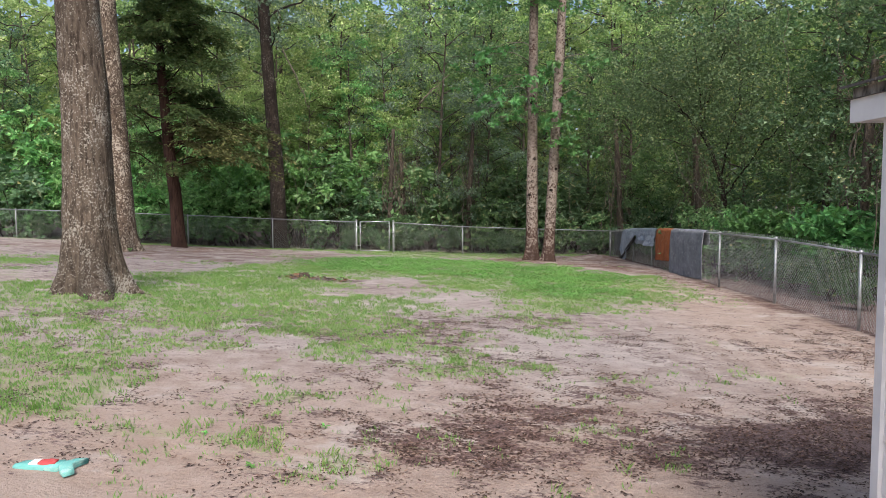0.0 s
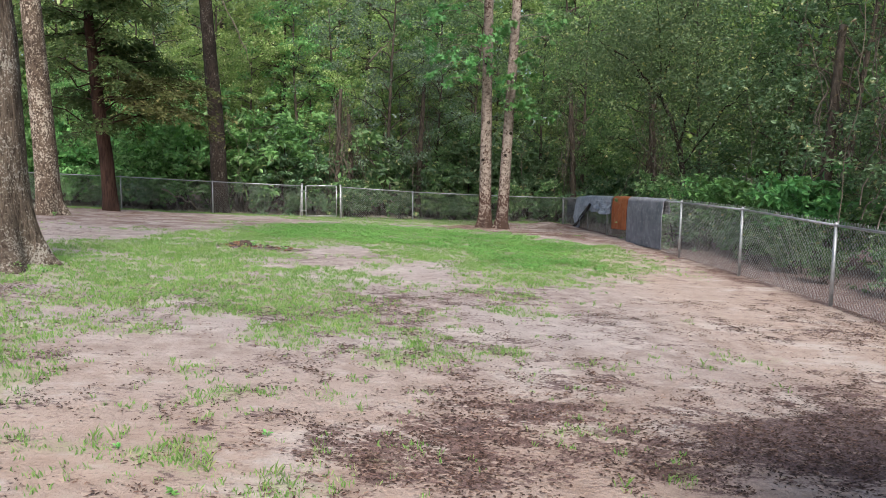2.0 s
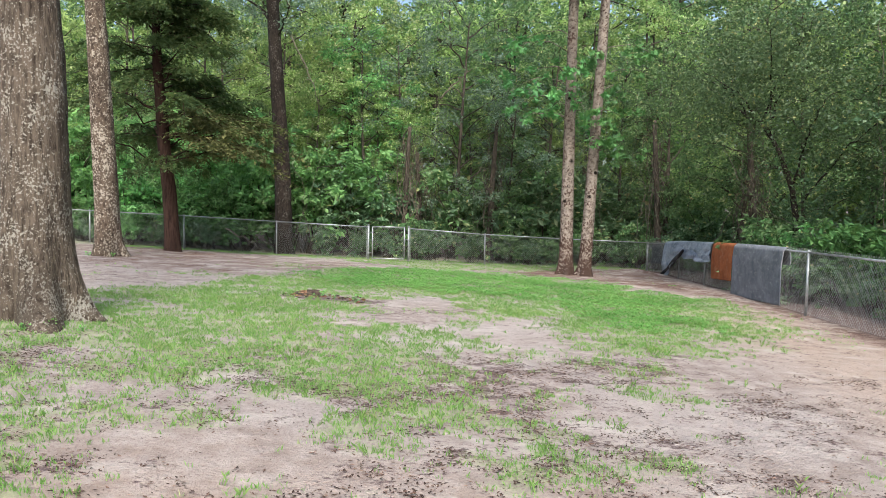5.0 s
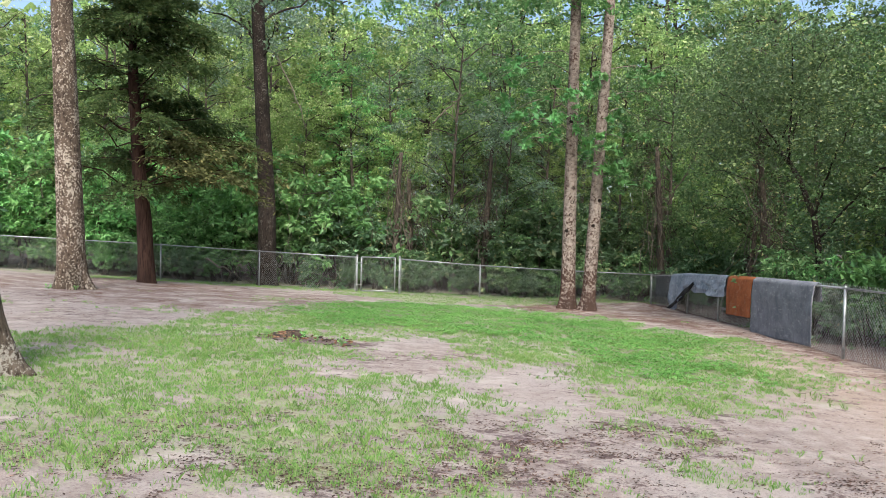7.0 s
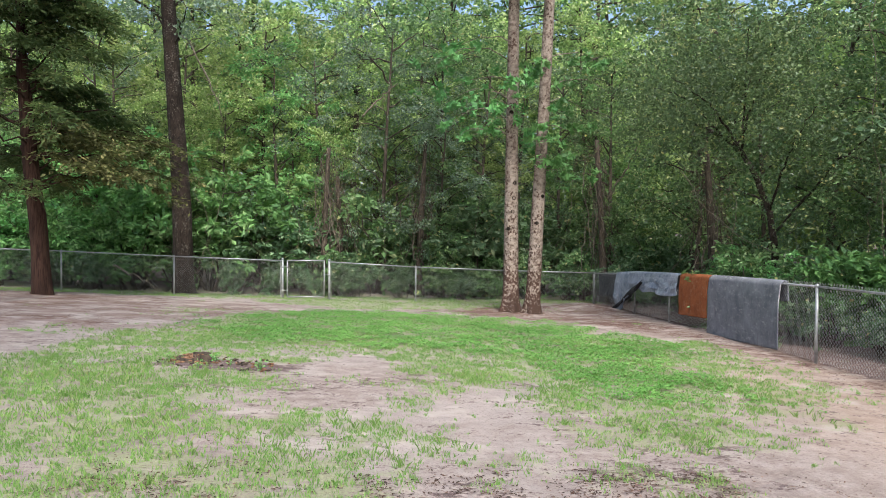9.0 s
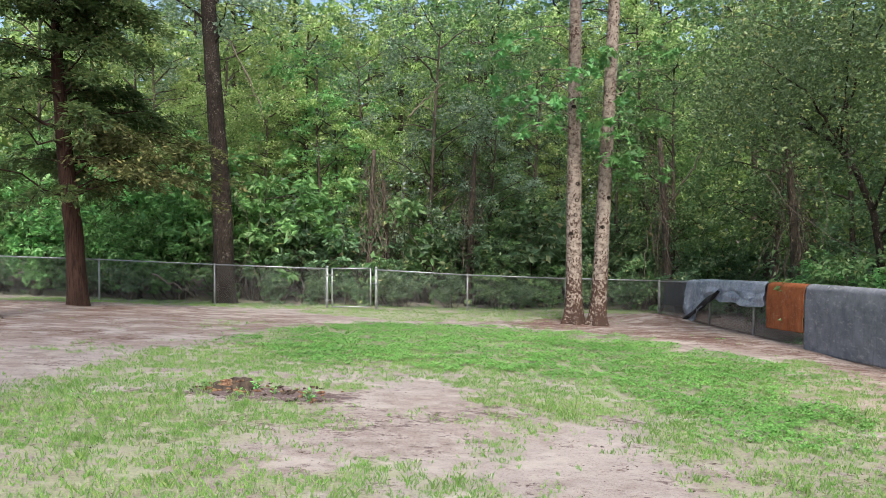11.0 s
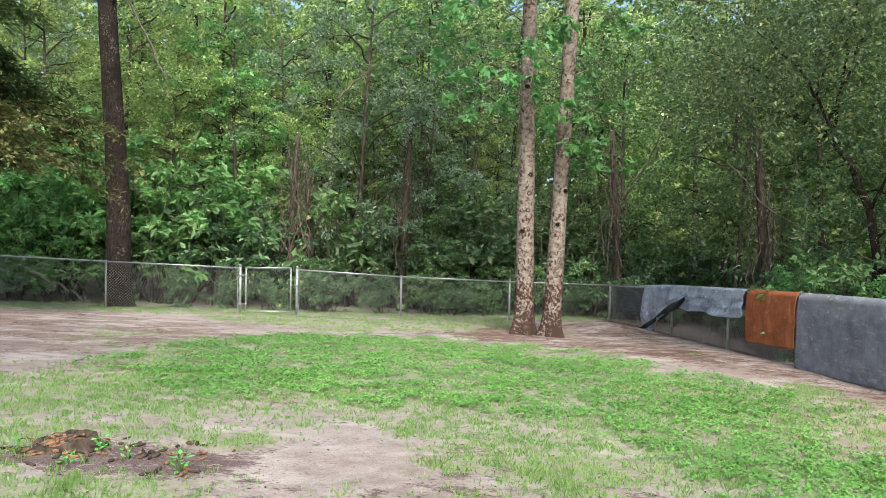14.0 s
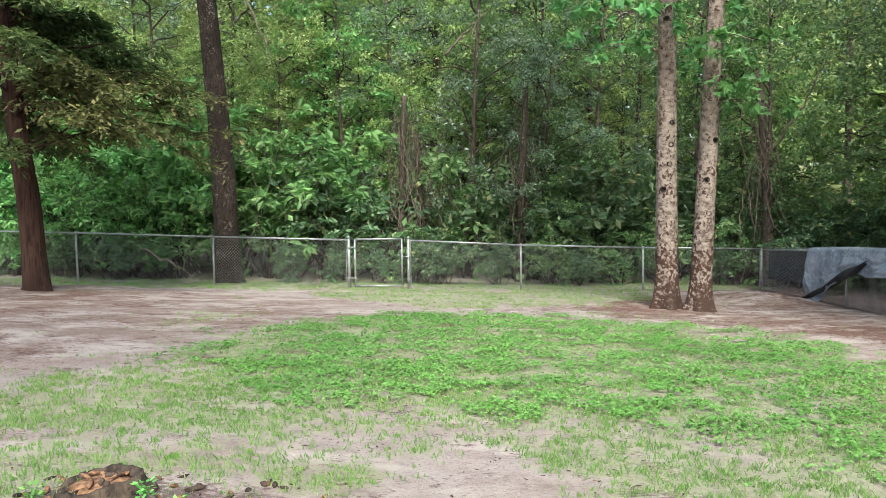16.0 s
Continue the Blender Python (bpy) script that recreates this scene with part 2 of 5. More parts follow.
class Geo:
    """Gathers vertices and faces for one mesh."""

    def __init__(self):
        self.v, self.f, self.count = [], [], 0

    def add(self, v, f):
        self.v.append(np.asarray(v, float).reshape(-1, 3))
        self.f.extend((f + self.count).tolist() if isinstance(f, np.ndarray) else [[q + self.count for q in face] for face in f])
        self.count += len(self.v[-1])

    def tube(self, pts, radii, sides=8, caps=True, wobble=None):
        pts = np.asarray(pts, float)
        radii = np.broadcast_to(np.asarray(radii, float), (len(pts),))
        d = np.gradient(pts, axis=0)
        d /= np.linalg.norm(d, axis=1)[:, None] + 1e-9
        ref = np.array([0, 0, 1.0]) if abs(d[0][2]) < 0.8 else np.array([1.0, 0, 0])
        u = np.cross(d, ref)
        u /= np.linalg.norm(u, axis=1)[:, None] + 1e-9
        w = np.cross(d, u)
        a = np.arange(sides) * 2 * np.pi / sides
        r = radii[:, None] * (np.ones((1, sides)) if wobble is None else wobble)
        v = pts[:, None] + r[..., None] * (u[:, None] * np.cos(a)[None, :, None] + w[:, None] * np.sin(a)[None, :, None])
        k = len(pts)
        i, j = np.meshgrid(np.arange(k - 1), np.arange(sides), indexing="ij")
        i, j = i.ravel(), j.ravel()
        j2 = (j + 1) % sides
        self.add(v, np.stack([i * sides + j, i * sides + j2, (i + 1) * sides + j2, (i + 1) * sides + j], 1)[:, ::-1])
        if caps:
            base = self.count - k * sides
            self.f.append([base + q for q in range(sides)])
            self.f.append([base + (k - 1) * sides + q for q in range(sides)][::-1])

    def box(self, lo, hi):
        x0, y0, z0 = lo
        x1, y1, z1 = hi
        self.add([(x0, y0, z0), (x1, y0, z0), (x1, y1, z0), (x0, y1, z0), (x0, y0, z1), (x1, y0, z1), (x1, y1, z1), (x0, y1, z1)],
                 [(3, 2, 1, 0), (4, 5, 6, 7), (0, 1, 5, 4), (1, 2, 6, 5), (2, 3, 7, 6), (3, 0, 4, 7)])

    def grid(self, p):
        """A sheet from an array of rows x columns x 3."""
        r, c = p.shape[:2]
        i, j = np.meshgrid(np.arange(r - 1), np.arange(c - 1), indexing="ij")
        i, j = i.ravel(), j.ravel()
        self.add(p, np.stack([i * c + j, i * c + j + 1, (i + 1) * c + j + 1, (i + 1) * c + j], 1))

    def mesh(self, name, material, smooth=True):
        me = bpy.data.meshes.new(name)
        me.from_pydata(np.concatenate(self.v).tolist(), [], self.f)
        me.materials.append(material)
        if smooth:
            me.polygons.foreach_set("use_smooth", np.ones(len(me.polygons), bool))
        me.update()
        return me


def part(name, geo, material, parent, label="", smooth=True):
    """Links a Geo (or a finished mesh) as one mesh object under its thing."""
    me = geo.mesh(name, material, smooth) if isinstance(geo, Geo) else geo
    ob = new(name, me)
    if parent is not None:
        ob.parent = parent
    if label:
        ob["label"] = label
    return ob


def thing(name, label, category, at=(0, 0, 0), group="", kind=""):
    ob = new(name)
    ob.matrix_basis = pose(*at)
    ob.empty_display_size = 0.2
    return tagged(ob, label, category, group, kind)


def leaf_cloud(centres, size, name, material, droop=0.3, slim=0.5, lobes=False):
    """Many small folded leaves, one island each."""
    c = np.asarray(centres, float)
    k = len(c)
    s = size * rng.uniform(0.6, 1.35, k)[:, None]
    along = rng.normal(size=(k, 3))
    along[:, 2] = along[:, 2] * 0.6 - droop
    along /= np.linalg.norm(along, axis=1)[:, None]
    face = rng.normal(size=(k, 3)) * 0.75 + np.array([0, 0, 0.8])
    side = np.cross(along, face)
    side /= np.linalg.norm(side, axis=1)[:, None] + 1e-9
    up = np.cross(side, along)
    w = slim * 0.5
    if lobes:
        q = [(0, 0, 0), (0.45, -0.5, 0.1), (0.55, -0.15, 0), (1, 0, -0.1), (0.55, 0.15, 0), (0.45, 0.5, 0.1)]
        verts = np.stack([c + s * (a * along + b * side + h * up) for a, b, h in q], 1)
        faces = np.arange(6)[None] + 6 * np.arange(k)[:, None]
    else:
        q = [(0, 0, 0), (0.45, -w, 0.12), (1, 0, 0), (0.45, w, 0.12)]
        verts = np.stack([c + s * (a * along + b * side + h * up) for a, b, h in q], 1)
        faces = np.arange(4)[None] + 4 * np.arange(k)[:, None]
    g = Geo()
    g.add(verts, faces)
    return g.mesh(name, material, False)


def leaf_sprays(centres, ways, size, slim, name, material):
    """Small leaves that each point along a given way."""
    c, d = np.asarray(centres, float), np.asarray(ways, float)
    k = len(c)
    d = d / (np.linalg.norm(d, axis=1)[:, None] + 1e-9)
    side = np.cross(d, np.array([0, 0, 1.0]) + rng.normal(size=(k, 3)) * 0.35)
    side /= np.linalg.norm(side, axis=1)[:, None] + 1e-9
    s = size * rng.uniform(0.6, 1.35, k)[:, None]
    v = np.stack([c, c + s * (0.5 * d - slim * 0.5 * side), c + s * d, c + s * (0.5 * d + slim * 0.5 * side)], 1)
    g = Geo()
    g.add(v, np.arange(4)[None] + 4 * np.arange(k)[:, None])
    return g.mesh(name, material, False)


def bend(p0, p1, n=8, sway=0.3, sag=0.0):
    """A wandering line between two places."""
    t = np.linspace(0, 1, n)[:, None]
    p = np.asarray(p0) * (1 - t) + np.asarray(p1) * t
    w = np.cumsum(rng.normal(size=(n, 3)), 0)
    w -= w[0] + (w[-1] - w[0]) * t
    p = p + w * sway / max(1.0, n ** 0.5)
    p[:, 2] -= (sag * 4 * t * (1 - t))[:, 0]
    return p


# ---- the lie of the land ----
def ground_z(x, y):
    x, y = np.asarray(x, float), np.asarray(y, float)
    cx, cy = np.clip(x, -19, 12), np.clip(y, 0, 34)
    z = -0.38728 - 0.06734 * cx + 0.02659 * cy + 0.00092 * cx * cx + 0.00145 * cx * cy - 0.00129 * cy * cy
    z = z + 0.2 * (1 - smoothstep(0, 5, y))
    z = z + 0.17 * np.exp(-(((x - 5.35) / 0.75) ** 2 + ((y - 27.9) / 1.0) ** 2))
    z = z + 0.10 * np.exp(-(((x + 5.15) / 0.9) ** 2 + ((y - 11.9) / 0.9) ** 2))
    z = z + 0.012 * np.sin(1.7 * x + 0.6 * y) * np.sin(1.3 * y - 0.8 * x) + 0.006 * np.sin(5.1 * x - 2 * y) * np.sin(4.3 * y + x)
    return z


def gz(x, y):
    return float(ground_z(x, y))


def value_noise(x, y, scale, seed):
    """Smooth random hills between 0 and 1, for ragged edges."""
    table = np.random.default_rng(seed).random((64, 64))
    u, v = np.asarray(x) * scale, np.asarray(y) * scale
    i, j = np.floor(u).astype(int), np.floor(v).astype(int)
    fu, fv = u - i, v - j
    fu, fv = fu * fu * (3 - 2 * fu), fv * fv * (3 - 2 * fv)
    a, b = table[i % 64, j % 64], table[(i + 1) % 64, j % 64]
    c, d = table[i % 64, (j + 1) % 64], table[(i + 1) % 64, (j + 1) % 64]
    return (a * (1 - fu) + b * fu) * (1 - fv) + (c * (1 - fu) + d * fu) * fv


def ragged(x, y, seed):
    return 0.5 + 0.34 * (value_noise(x, y, 0.6, seed) - 0.5) + 0.42 * (value_noise(x, y, 1.7, seed + 1) - 0.5) + 0.42 * (value_noise(x, y, 4.4, seed + 2) - 0.5)


def inside(x, y, poly, soft):
    """1 well inside a polygon, 0 well outside, with a soft border."""
    p = np.asarray(poly, float)
    q = np.roll(p, -1, 0)
    dist = np.full(np.shape(x), 1e9)
    odd = np.zeros(np.shape(x), bool)
    for (ax, ay), (bx, by) in zip(p, q):
        ex, ey = bx - ax, by - ay
        t = np.clip(((x - ax) * ex + (y - ay) * ey) / (ex * ex + ey * ey), 0, 1)
        dist = np.minimum(dist, np.hypot(x - ax - t * ex, y - ay - t * ey))
        cross = (ay > y) != (by > y)
        odd ^= cross & (x < (bx - ax) * (y - ay) / (by - ay + 1e-12) + ax)
    return smoothstep(-soft, soft, np.where(odd, dist, -dist))


CLOVER_AREA = [(-4.2, 20.4), (-3.8, 22.2), (-2.2, 24.6), (0.4, 24.6), (2.2, 23.2), (3.8, 21.6), (4.8, 19.0), (3.6, 14.8), (2.3, 14.4), (1.7, 16.6), (0.6, 17.7), (-1.1, 17.9), (-2.4, 17.6)]
GRASS_LEFT = [(-9, 8), (-6.8, 12.6), (-5.4, 16.5), (-4.6, 19.4), (-3.4, 20), (-0.2, 18.2), (0.5, 16), (0.6, 14.5), (-0.4, 12.2), (-0.7, 10.2), (-1.5, 8.6), (-2.4, 8.2), (-2.4, 6.8), (-2.9, 5.6), (-6, 5)]
GRASS_FAR = [(-20, 10), (-20, 21), (-12, 21), (-8.5, 17.5), (-7, 13), (-8.5, 8)]
GRASS_NEAR = [(-5.0, 15.5), (-4.8, 19.2), (2.0, 18.6), (2.8, 15.2), (0.4, 15.0), (-1.8, 15.8)]
GRASS_STRIP = [(-1.9, 8.4), (-1.2, 9.6), (-0.4, 9.9), (0.7, 9.1), (1.3, 8.6), (0.4, 7.7), (-1.0, 7.9)]
GRASS_EAST = [(0.6, 12.6), (0.4, 16.8), (1.5, 17.4), (5.3, 20.4), (5.0, 15.6), (3.9, 13.2), (2.2, 12.4)]
GRASS_BACK = [(-30, 28.2), (-30, 36), (7, 36), (7, 31), (4, 30.2), (3.4, 27.8), (1.0, 26.6), (-0.2, 25.5), (-1.4, 25), (-2.6, 26.8), (-6, 29.4), (-12, 28.6)]
SAND_PATCH = [(-2.1, 14.2), (-1.4, 16.5), (-0.9, 17.2), (-0.45, 16.7), (-0.3, 14.6), (-0.7, 13.6), (-1.6, 13.6)]
LITTER_BACK = [(-14, 22), (-12, 29.5), (-7, 28.5), (-3.2, 26.4), (-2.0, 23.6), (-3.8, 22.0), (-4.4, 19.6), (-6.4, 19.0)]
LITTER_TWIN = [(0.9, 26.6), (2.6, 28.4), (5.8, 30), (6.4, 28), (6.4, 12), (6.0, 12), (5.4, 18), (4.6, 21.8), (2.9, 23.2), (1.3, 24.2)]
LITTER_FRONT = [(-0.9, 6.0), (-0.2, 6.9), (0.6, 7.3), (1.8, 7.3), (3.2, 8.2), (5.6, 8.8), (5.4, 6.0), (2.4, 5.6), (0.8, 5.5), (-0.2, 5.3)]
LITTER_DEEP = [(1.7, 6.5), (2.6, 7.2), (4.6, 7.8), (5.2, 6.4), (3.2, 5.9), (2.0, 5.9)]
LITTER_STUMP = [(-3.4, 15.7), (-3.25, 16.4), (-2.45, 16.35), (-1.75, 16.15), (-1.45, 15.75), (-2.05, 15.4), (-2.75, 15.5)]
LITTER_PALE = [(-0.9, 10.3), (0.5, 13.2), (2.0, 13.0), (3.6, 10.2), (2.0, 8.9), (0.9, 9.2), (0.2, 10)]


def clover_cover(x, y):
    return smoothstep(-0.1, 0.45, inside(x, y, CLOVER_AREA, 1.0) * 1.15 - 1.6 * (ragged(x, y, 11) - 0.5) - 0.55)


def grass_cover(x, y):
    r = ragged(x, y, 21)
    g = 0.93 * inside(x, y, GRASS_LEFT, 0.9)
    g = np.maximum(g, 0.95 * inside(x, y, GRASS_STRIP, 0.4))
    g = np.maximum(g, 0.75 * inside(x, y, GRASS_EAST, 0.8))
    g = np.maximum(g, 0.95 * inside(x, y, GRASS_BACK, 0.6))
    g = np.maximum(g, 0.9 * inside(x, y, CLOVER_AREA, 1.0))
    g = np.maximum(g, 0.34 * (1 - smoothstep(5.0, 6.5, np.abs(x))) * smoothstep(3.5, 7, y) * (1 - smoothstep(24, 27, y)) * (1 - 0.7 * smoothstep(1.5, 3.0, x)))
    g = np.maximum(g, 0.9 * np.exp(-(((x - 1.05) / 0.5) ** 2 + ((y - 8.6) / 0.4) ** 2)))
    g = np.maximum(g, 0.98 * inside(x, y, GRASS_NEAR, 0.7))
    g = np.maximum(g, 0.72 * inside(x, y, GRASS_FAR, 1.2))
    g = g * (1 - 0.85 * inside(x, y, SAND_PATCH, 0.4)) * (1 - 0.5 * inside(x, y, LITTER_STUMP, 0.2))
    return 0.9 * smoothstep(-0.28, 0.62, g * 0.98 - 1.45 * (r - 0.5) - 0.50)


def litter_cover(x, y):
    r = ragged(x, y, 31)
    l = 0.75 * inside(x, y, LITTER_FRONT, 0.7)
    l = np.maximum(l, 1.05 * inside(x, y, LITTER_DEEP, 0.5))
    l = np.maximum(l, 0.38 * inside(x, y, LITTER_PALE, 0.8))
    l = np.maximum(l, 0.66 * inside(x, y, LITTER_TWIN, 0.7))
    l = np.maximum(l, 0.48 * inside(x, y, LITTER_BACK, 0.9))
    l = np.maximum(l, 0.95 * inside(x, y, LITTER_STUMP, 0.3))
    l = np.maximum(l, 1.15 * smoothstep(6.0, 6.5, x))
    l = np.maximum(l, 0.8 * smoothstep(34, 36, y))
    l = np.maximum(l, 0.36)
    return np.clip(l * 1.15 - 1.0 * (r - 0.40), 0, 1)


def build_ground():
    xs = np.concatenate([[-600, -300, -150, -80, -50, -35, -26, -21], np.arange(-18, 9.01, 0.13), [10, 12, 15, 20, 28, 40, 80, 150, 300, 600]])
    ys = np.concatenate([[-600, -300, -120, -50, -20, -8, -3, 0, 2], np.arange(3.2, 32.5, 0.12), [33.5, 35, 37, 40, 45, 52, 62, 80, 150, 300, 600]])
    x, y = np.meshgrid(xs, ys)
    p = np.stack([x, y, ground_z(x, y)], -1)
    g = Geo()
    g.grid(p)
    fx, fy = x.ravel(), y.ravel()
    me = g.mesh("ground", SOIL)
    att = me.attributes.new("cover", "FLOAT_COLOR", "POINT")
    red = np.maximum(inside(fx, fy, LITTER_BACK, 1.2), inside(fx, fy, LITTER_TWIN, 0.8) * (fx < 6.3))
    red = np.maximum(red, 0.55 * inside(fx, fy, LITTER_FRONT, 0.8) * (1 - inside(fx, fy, LITTER_DEEP, 0.8)))
    warm = np.maximum(1 - smoothstep(5.5, 9.5, fy), 0.8 * smoothstep(2.5, 4.5, fx) * (1 - smoothstep(16, 22, fy)))
    col = np.stack([np.maximum(grass_cover(fx, fy), clover_cover(fx, fy)), litter_cover(fx, fy), red, warm], 1)
    att.data.foreach_set("color", col.astype(np.float32).ravel())
    tagged(new("ground", me), "bare sandy ground with patchy grass and dead leaves", "ground", kind="structure")


n = Nodes("sandy_soil", 0.95, 0, 0.15)
attr = n.t.nodes.new("ShaderNodeAttribute")
attr.attribute_name = "cover"
sep = n.t.nodes.new("ShaderNodeSeparateColor")
n.link(attr.outputs["Color"], sep.inputs[0])
broad, mid, fine = n.noise(0.55, 4), n.noise(4.5, 6, rough=0.65), n.noise(38, 5, rough=0.7)
crumb = n.noise(85, 3, rough=0.7)
streak = n.math("ADD", n.math("MULTIPLY", n.noise(5.0, 8, (0.8, 1.2, 1), rough=0.75), 0.62), n.math("MULTIPLY", n.noise(24, 5, (0.8, 1.2, 1), rough=0.7), 0.38))
sand = n.ramp(mid, (0.30, (0.210, 0.168, 0.152)), (0.50, (0.305, 0.254, 0.234)), (0.70, (0.400, 0.345, 0.322)))
sand = n.mix(n.ramp(broad, (0.42, (0, 0, 0)), (0.62, (0.6, 0.6, 0.6))), sand, (0.36, 0.315, 0.30))
sand = n.mix(n.ramp(fine, (0.34, (0.6, 0.6, 0.6)), (0.48, (0, 0, 0))), sand, (0.165, 0.12, 0.105))
sand = n.mix(n.ramp(crumb, (0.30, (0.8, 0.8, 0.8)), (0.38, (0, 0, 0))), sand, (0.095, 0.066, 0.058))
sand = n.mix(n.math("MULTIPLY", attr.outputs["Alpha"], 0.75), sand, n.mix(0.5, sand, (0.40, 0.27, 0.185)))
dead = n.mix(sep.outputs["Blue"], n.ramp(crumb, (0.32, (0.034, 0.023, 0.023)), (0.66, (0.181, 0.124, 0.123))), n.ramp(crumb, (0.32, (0.046, 0.023, 0.018)), (0.66, (0.205, 0.115, 0.094))))
lit = n.math("SUBTRACT", n.math("ADD", streak, n.math("MULTIPLY", sep.outputs["Green"], 0.20)), 0.605)
lit = n.math("MULTIPLY", n.math("MULTIPLY", lit, 18.0, clamp=True), 0.88)
drift = n.noise(1.1, 6, (1, 1.7, 1), rough=0.68)
needle = n.math("MULTIPLY", n.ramp(drift, (0.44, (0, 0, 0)), (0.56, (1, 1, 1))), n.math("MULTIPLY", sep.outputs["Blue"], 0.55))
sand = n.mix(needle, sand, n.ramp(fine, (0.30, (0.070, 0.040, 0.031)), (0.68, (0.225, 0.138, 0.108))))
pale = n.math("MULTIPLY", n.ramp(drift, (0.36, (1, 1, 1)), (0.46, (0, 0, 0))), 0.6)
sand = n.mix(pale, sand, (0.44, 0.39, 0.36))
soil = n.mix(lit, sand, dead)
thin = n.math("SUBTRACT", n.math("ADD", n.math("ADD", n.math("MULTIPLY", mid, 0.5), n.math("MULTIPLY", fine, 0.5)), n.math("MULTIPLY", sep.outputs["Red"], 0.26)), 0.60)
thin = n.math("MULTIPLY", n.math("MULTIPLY", thin, 7.0, clamp=True), 0.62)
soil = n.mix(thin, soil, n.ramp(fine, (0.3, (0.12, 0.165, 0.06)), (0.7, (0.29, 0.33, 0.16))))
n.colour(soil)
n.bump(n.math("ADD", n.math("ADD", mid, n.math("MULTIPLY", fine, 0.5)), n.math("MULTIPLY", streak, 0.7)), 0.8, 0.05)
SOIL = n.m
build_ground()


# ---- chain-link fence ----
FENCE_Y = 30.785
BACK_POSTS = [(-20.6, 1.12), (-17.3, 1.02), (-13.85, 0.90), (-10.38, 0.78), (-6.98, 0.63), (-3.62, 0.50), (-2.15, 0.47), (0.62, 0.31), (3.62, 0.20), (6.52, 0.13)]
SIDE_POSTS = [(30.785, 0.13), (28.2, 0.27), (26.6, 0.38), (24.0, 0.49), (20.9, 0.60), (17.7, 0.69), (14.85, 0.72), (11.98, 0.68), (9.1, 0.66), (6.1, 0.66), (3.1, 0.68), (0.1, 0.7), (-2.9, 0.7)]


def side_x(y):
    return 6.52 - 0.0235 * (30.785 - y) if y > 17.7 else 6.21 + 0.012 * (17.7 - y)


def post_geo(height, r=0.026, cap=True):
    g = Geo()
    g.tube([(0, 0, -0.15), (0, 0, height)], r, 12)
    if cap:
        g.tube([(0, 0, height - 0.02), (0, 0, height + 0.012), (0, 0, height + 0.03), (0, 0, height + 0.038)], [r * 1.25, r * 1.25, r * 0.8, r * 0.15], 12)
    return g


def fabric_geo(a, b, bottom_a, bottom_b, top_a, top_b, barbs=False):
    """Woven diamond wire between two posts; a and b are plan places."""
    a, b = np.asarray(a, float), np.asarray(b, float)
    length = np.linalg.norm(b - a)
    nu = int(length / 0.036)
    high = 0.5 * (top_a - bottom_a + top_b - bottom_b)
    nv = int(high / 0.036) // 2 * 2
    k = np.arange(nv + 1)
    along = (b - a) / length
    across = np.array([-along[1], along[0]])
    g = Geo()
    for i in range(nu):
        col = np.where((k + i) % 2 == 0, i, i + 1) / nu
        weave = np.where((k + i) % 2 == 0, 0.004, -0.004)
        v = k / nv
        plan = a[None] + (b - a)[None] * col[:, None] + across[None] * weave[:, None]
        z = (bottom_a * (1 - col) + bottom_b * col) * (1 - v) + (top_a * (1 - col) + top_b * col) * v
        c = np.column_stack([plan, z])
        if barbs:
            c[-1, 2] += 0.045
        r = 0.0021
        left = c + np.array([along[0] * r, along[1] * r, 0])
        right = c - np.array([along[0] * r, along[1] * r, 0])
        back = c + np.array([across[0] * r * 1.6, across[1] * r * 1.6, 0])
        rows = np.stack([left, back, right], 1)
        q = np.arange(nv)
        f = np.concatenate([np.stack([3 * q + s, 3 * q + s + 1, 3 * q + s + 4, 3 * q + s + 3], 1) for s in (0, 1)])
        g.add(rows, f)
    return g


def build_back_fence():
    fence = thing("chain_link_fence", "galvanised chain-link fence along the back of the yard", "fence")
    for i, (x, top) in enumerate(BACK_POSTS):
        low = gz(x, FENCE_Y)
        terminal = x in (-3.62, -2.15, 6.52)
        p = part("post", post_geo(top - low + (0.05 if terminal else 0.0), 0.036 if terminal else 0.024), STEEL, fence)
        p.location = (x, FENCE_Y, low)
        if i + 1 < len(BACK_POSTS) and x != -3.62:
            x2, top2 = BACK_POSTS[i + 1]
            g = Geo()
            g.tube([(x, FENCE_Y - 0.012, top - 0.01), (x2, FENCE_Y - 0.012, top2 - 0.01)], 0.0195, 10)
            part("top_rail", g, STEEL, fence)
            low2 = gz(x2, FENCE_Y)
            part("wire_mesh", fabric_geo((x, FENCE_Y - 0.045), (x2, FENCE_Y - 0.045), low + 0.03, low2 + 0.03, top, top2), WIRE, fence, "woven diamond wire mesh", False)
            if terminal or x2 in (-3.62, 6.52):
                bx = x + 0.06 if terminal else x2 - 0.06
                bt, bl = (top, low) if terminal else (top2, low2)
                g = Geo()
                g.box((bx - 0.004, FENCE_Y - 0.055, bl + 0.04), (bx + 0.004, FENCE_Y - 0.035, bt - 0.02))
                part("tension_bar", g, STEEL, fence, "", False)
                px = x if terminal else x2
                for h in (0.2, 0.5, 0.8):
                    g = Geo()
                    hz = bl + (bt - bl) * h
                    g.tube([(px, FENCE_Y, hz - 0.012), (px, FENCE_Y, hz + 0.012)], 0.041, 12)
                    g.box((min(px, bx), FENCE_Y - 0.05, hz - 0.012), (max(px, bx), FENCE_Y - 0.042, hz + 0.012))
                    part("tension_band", g, STEEL, fence, "", False)


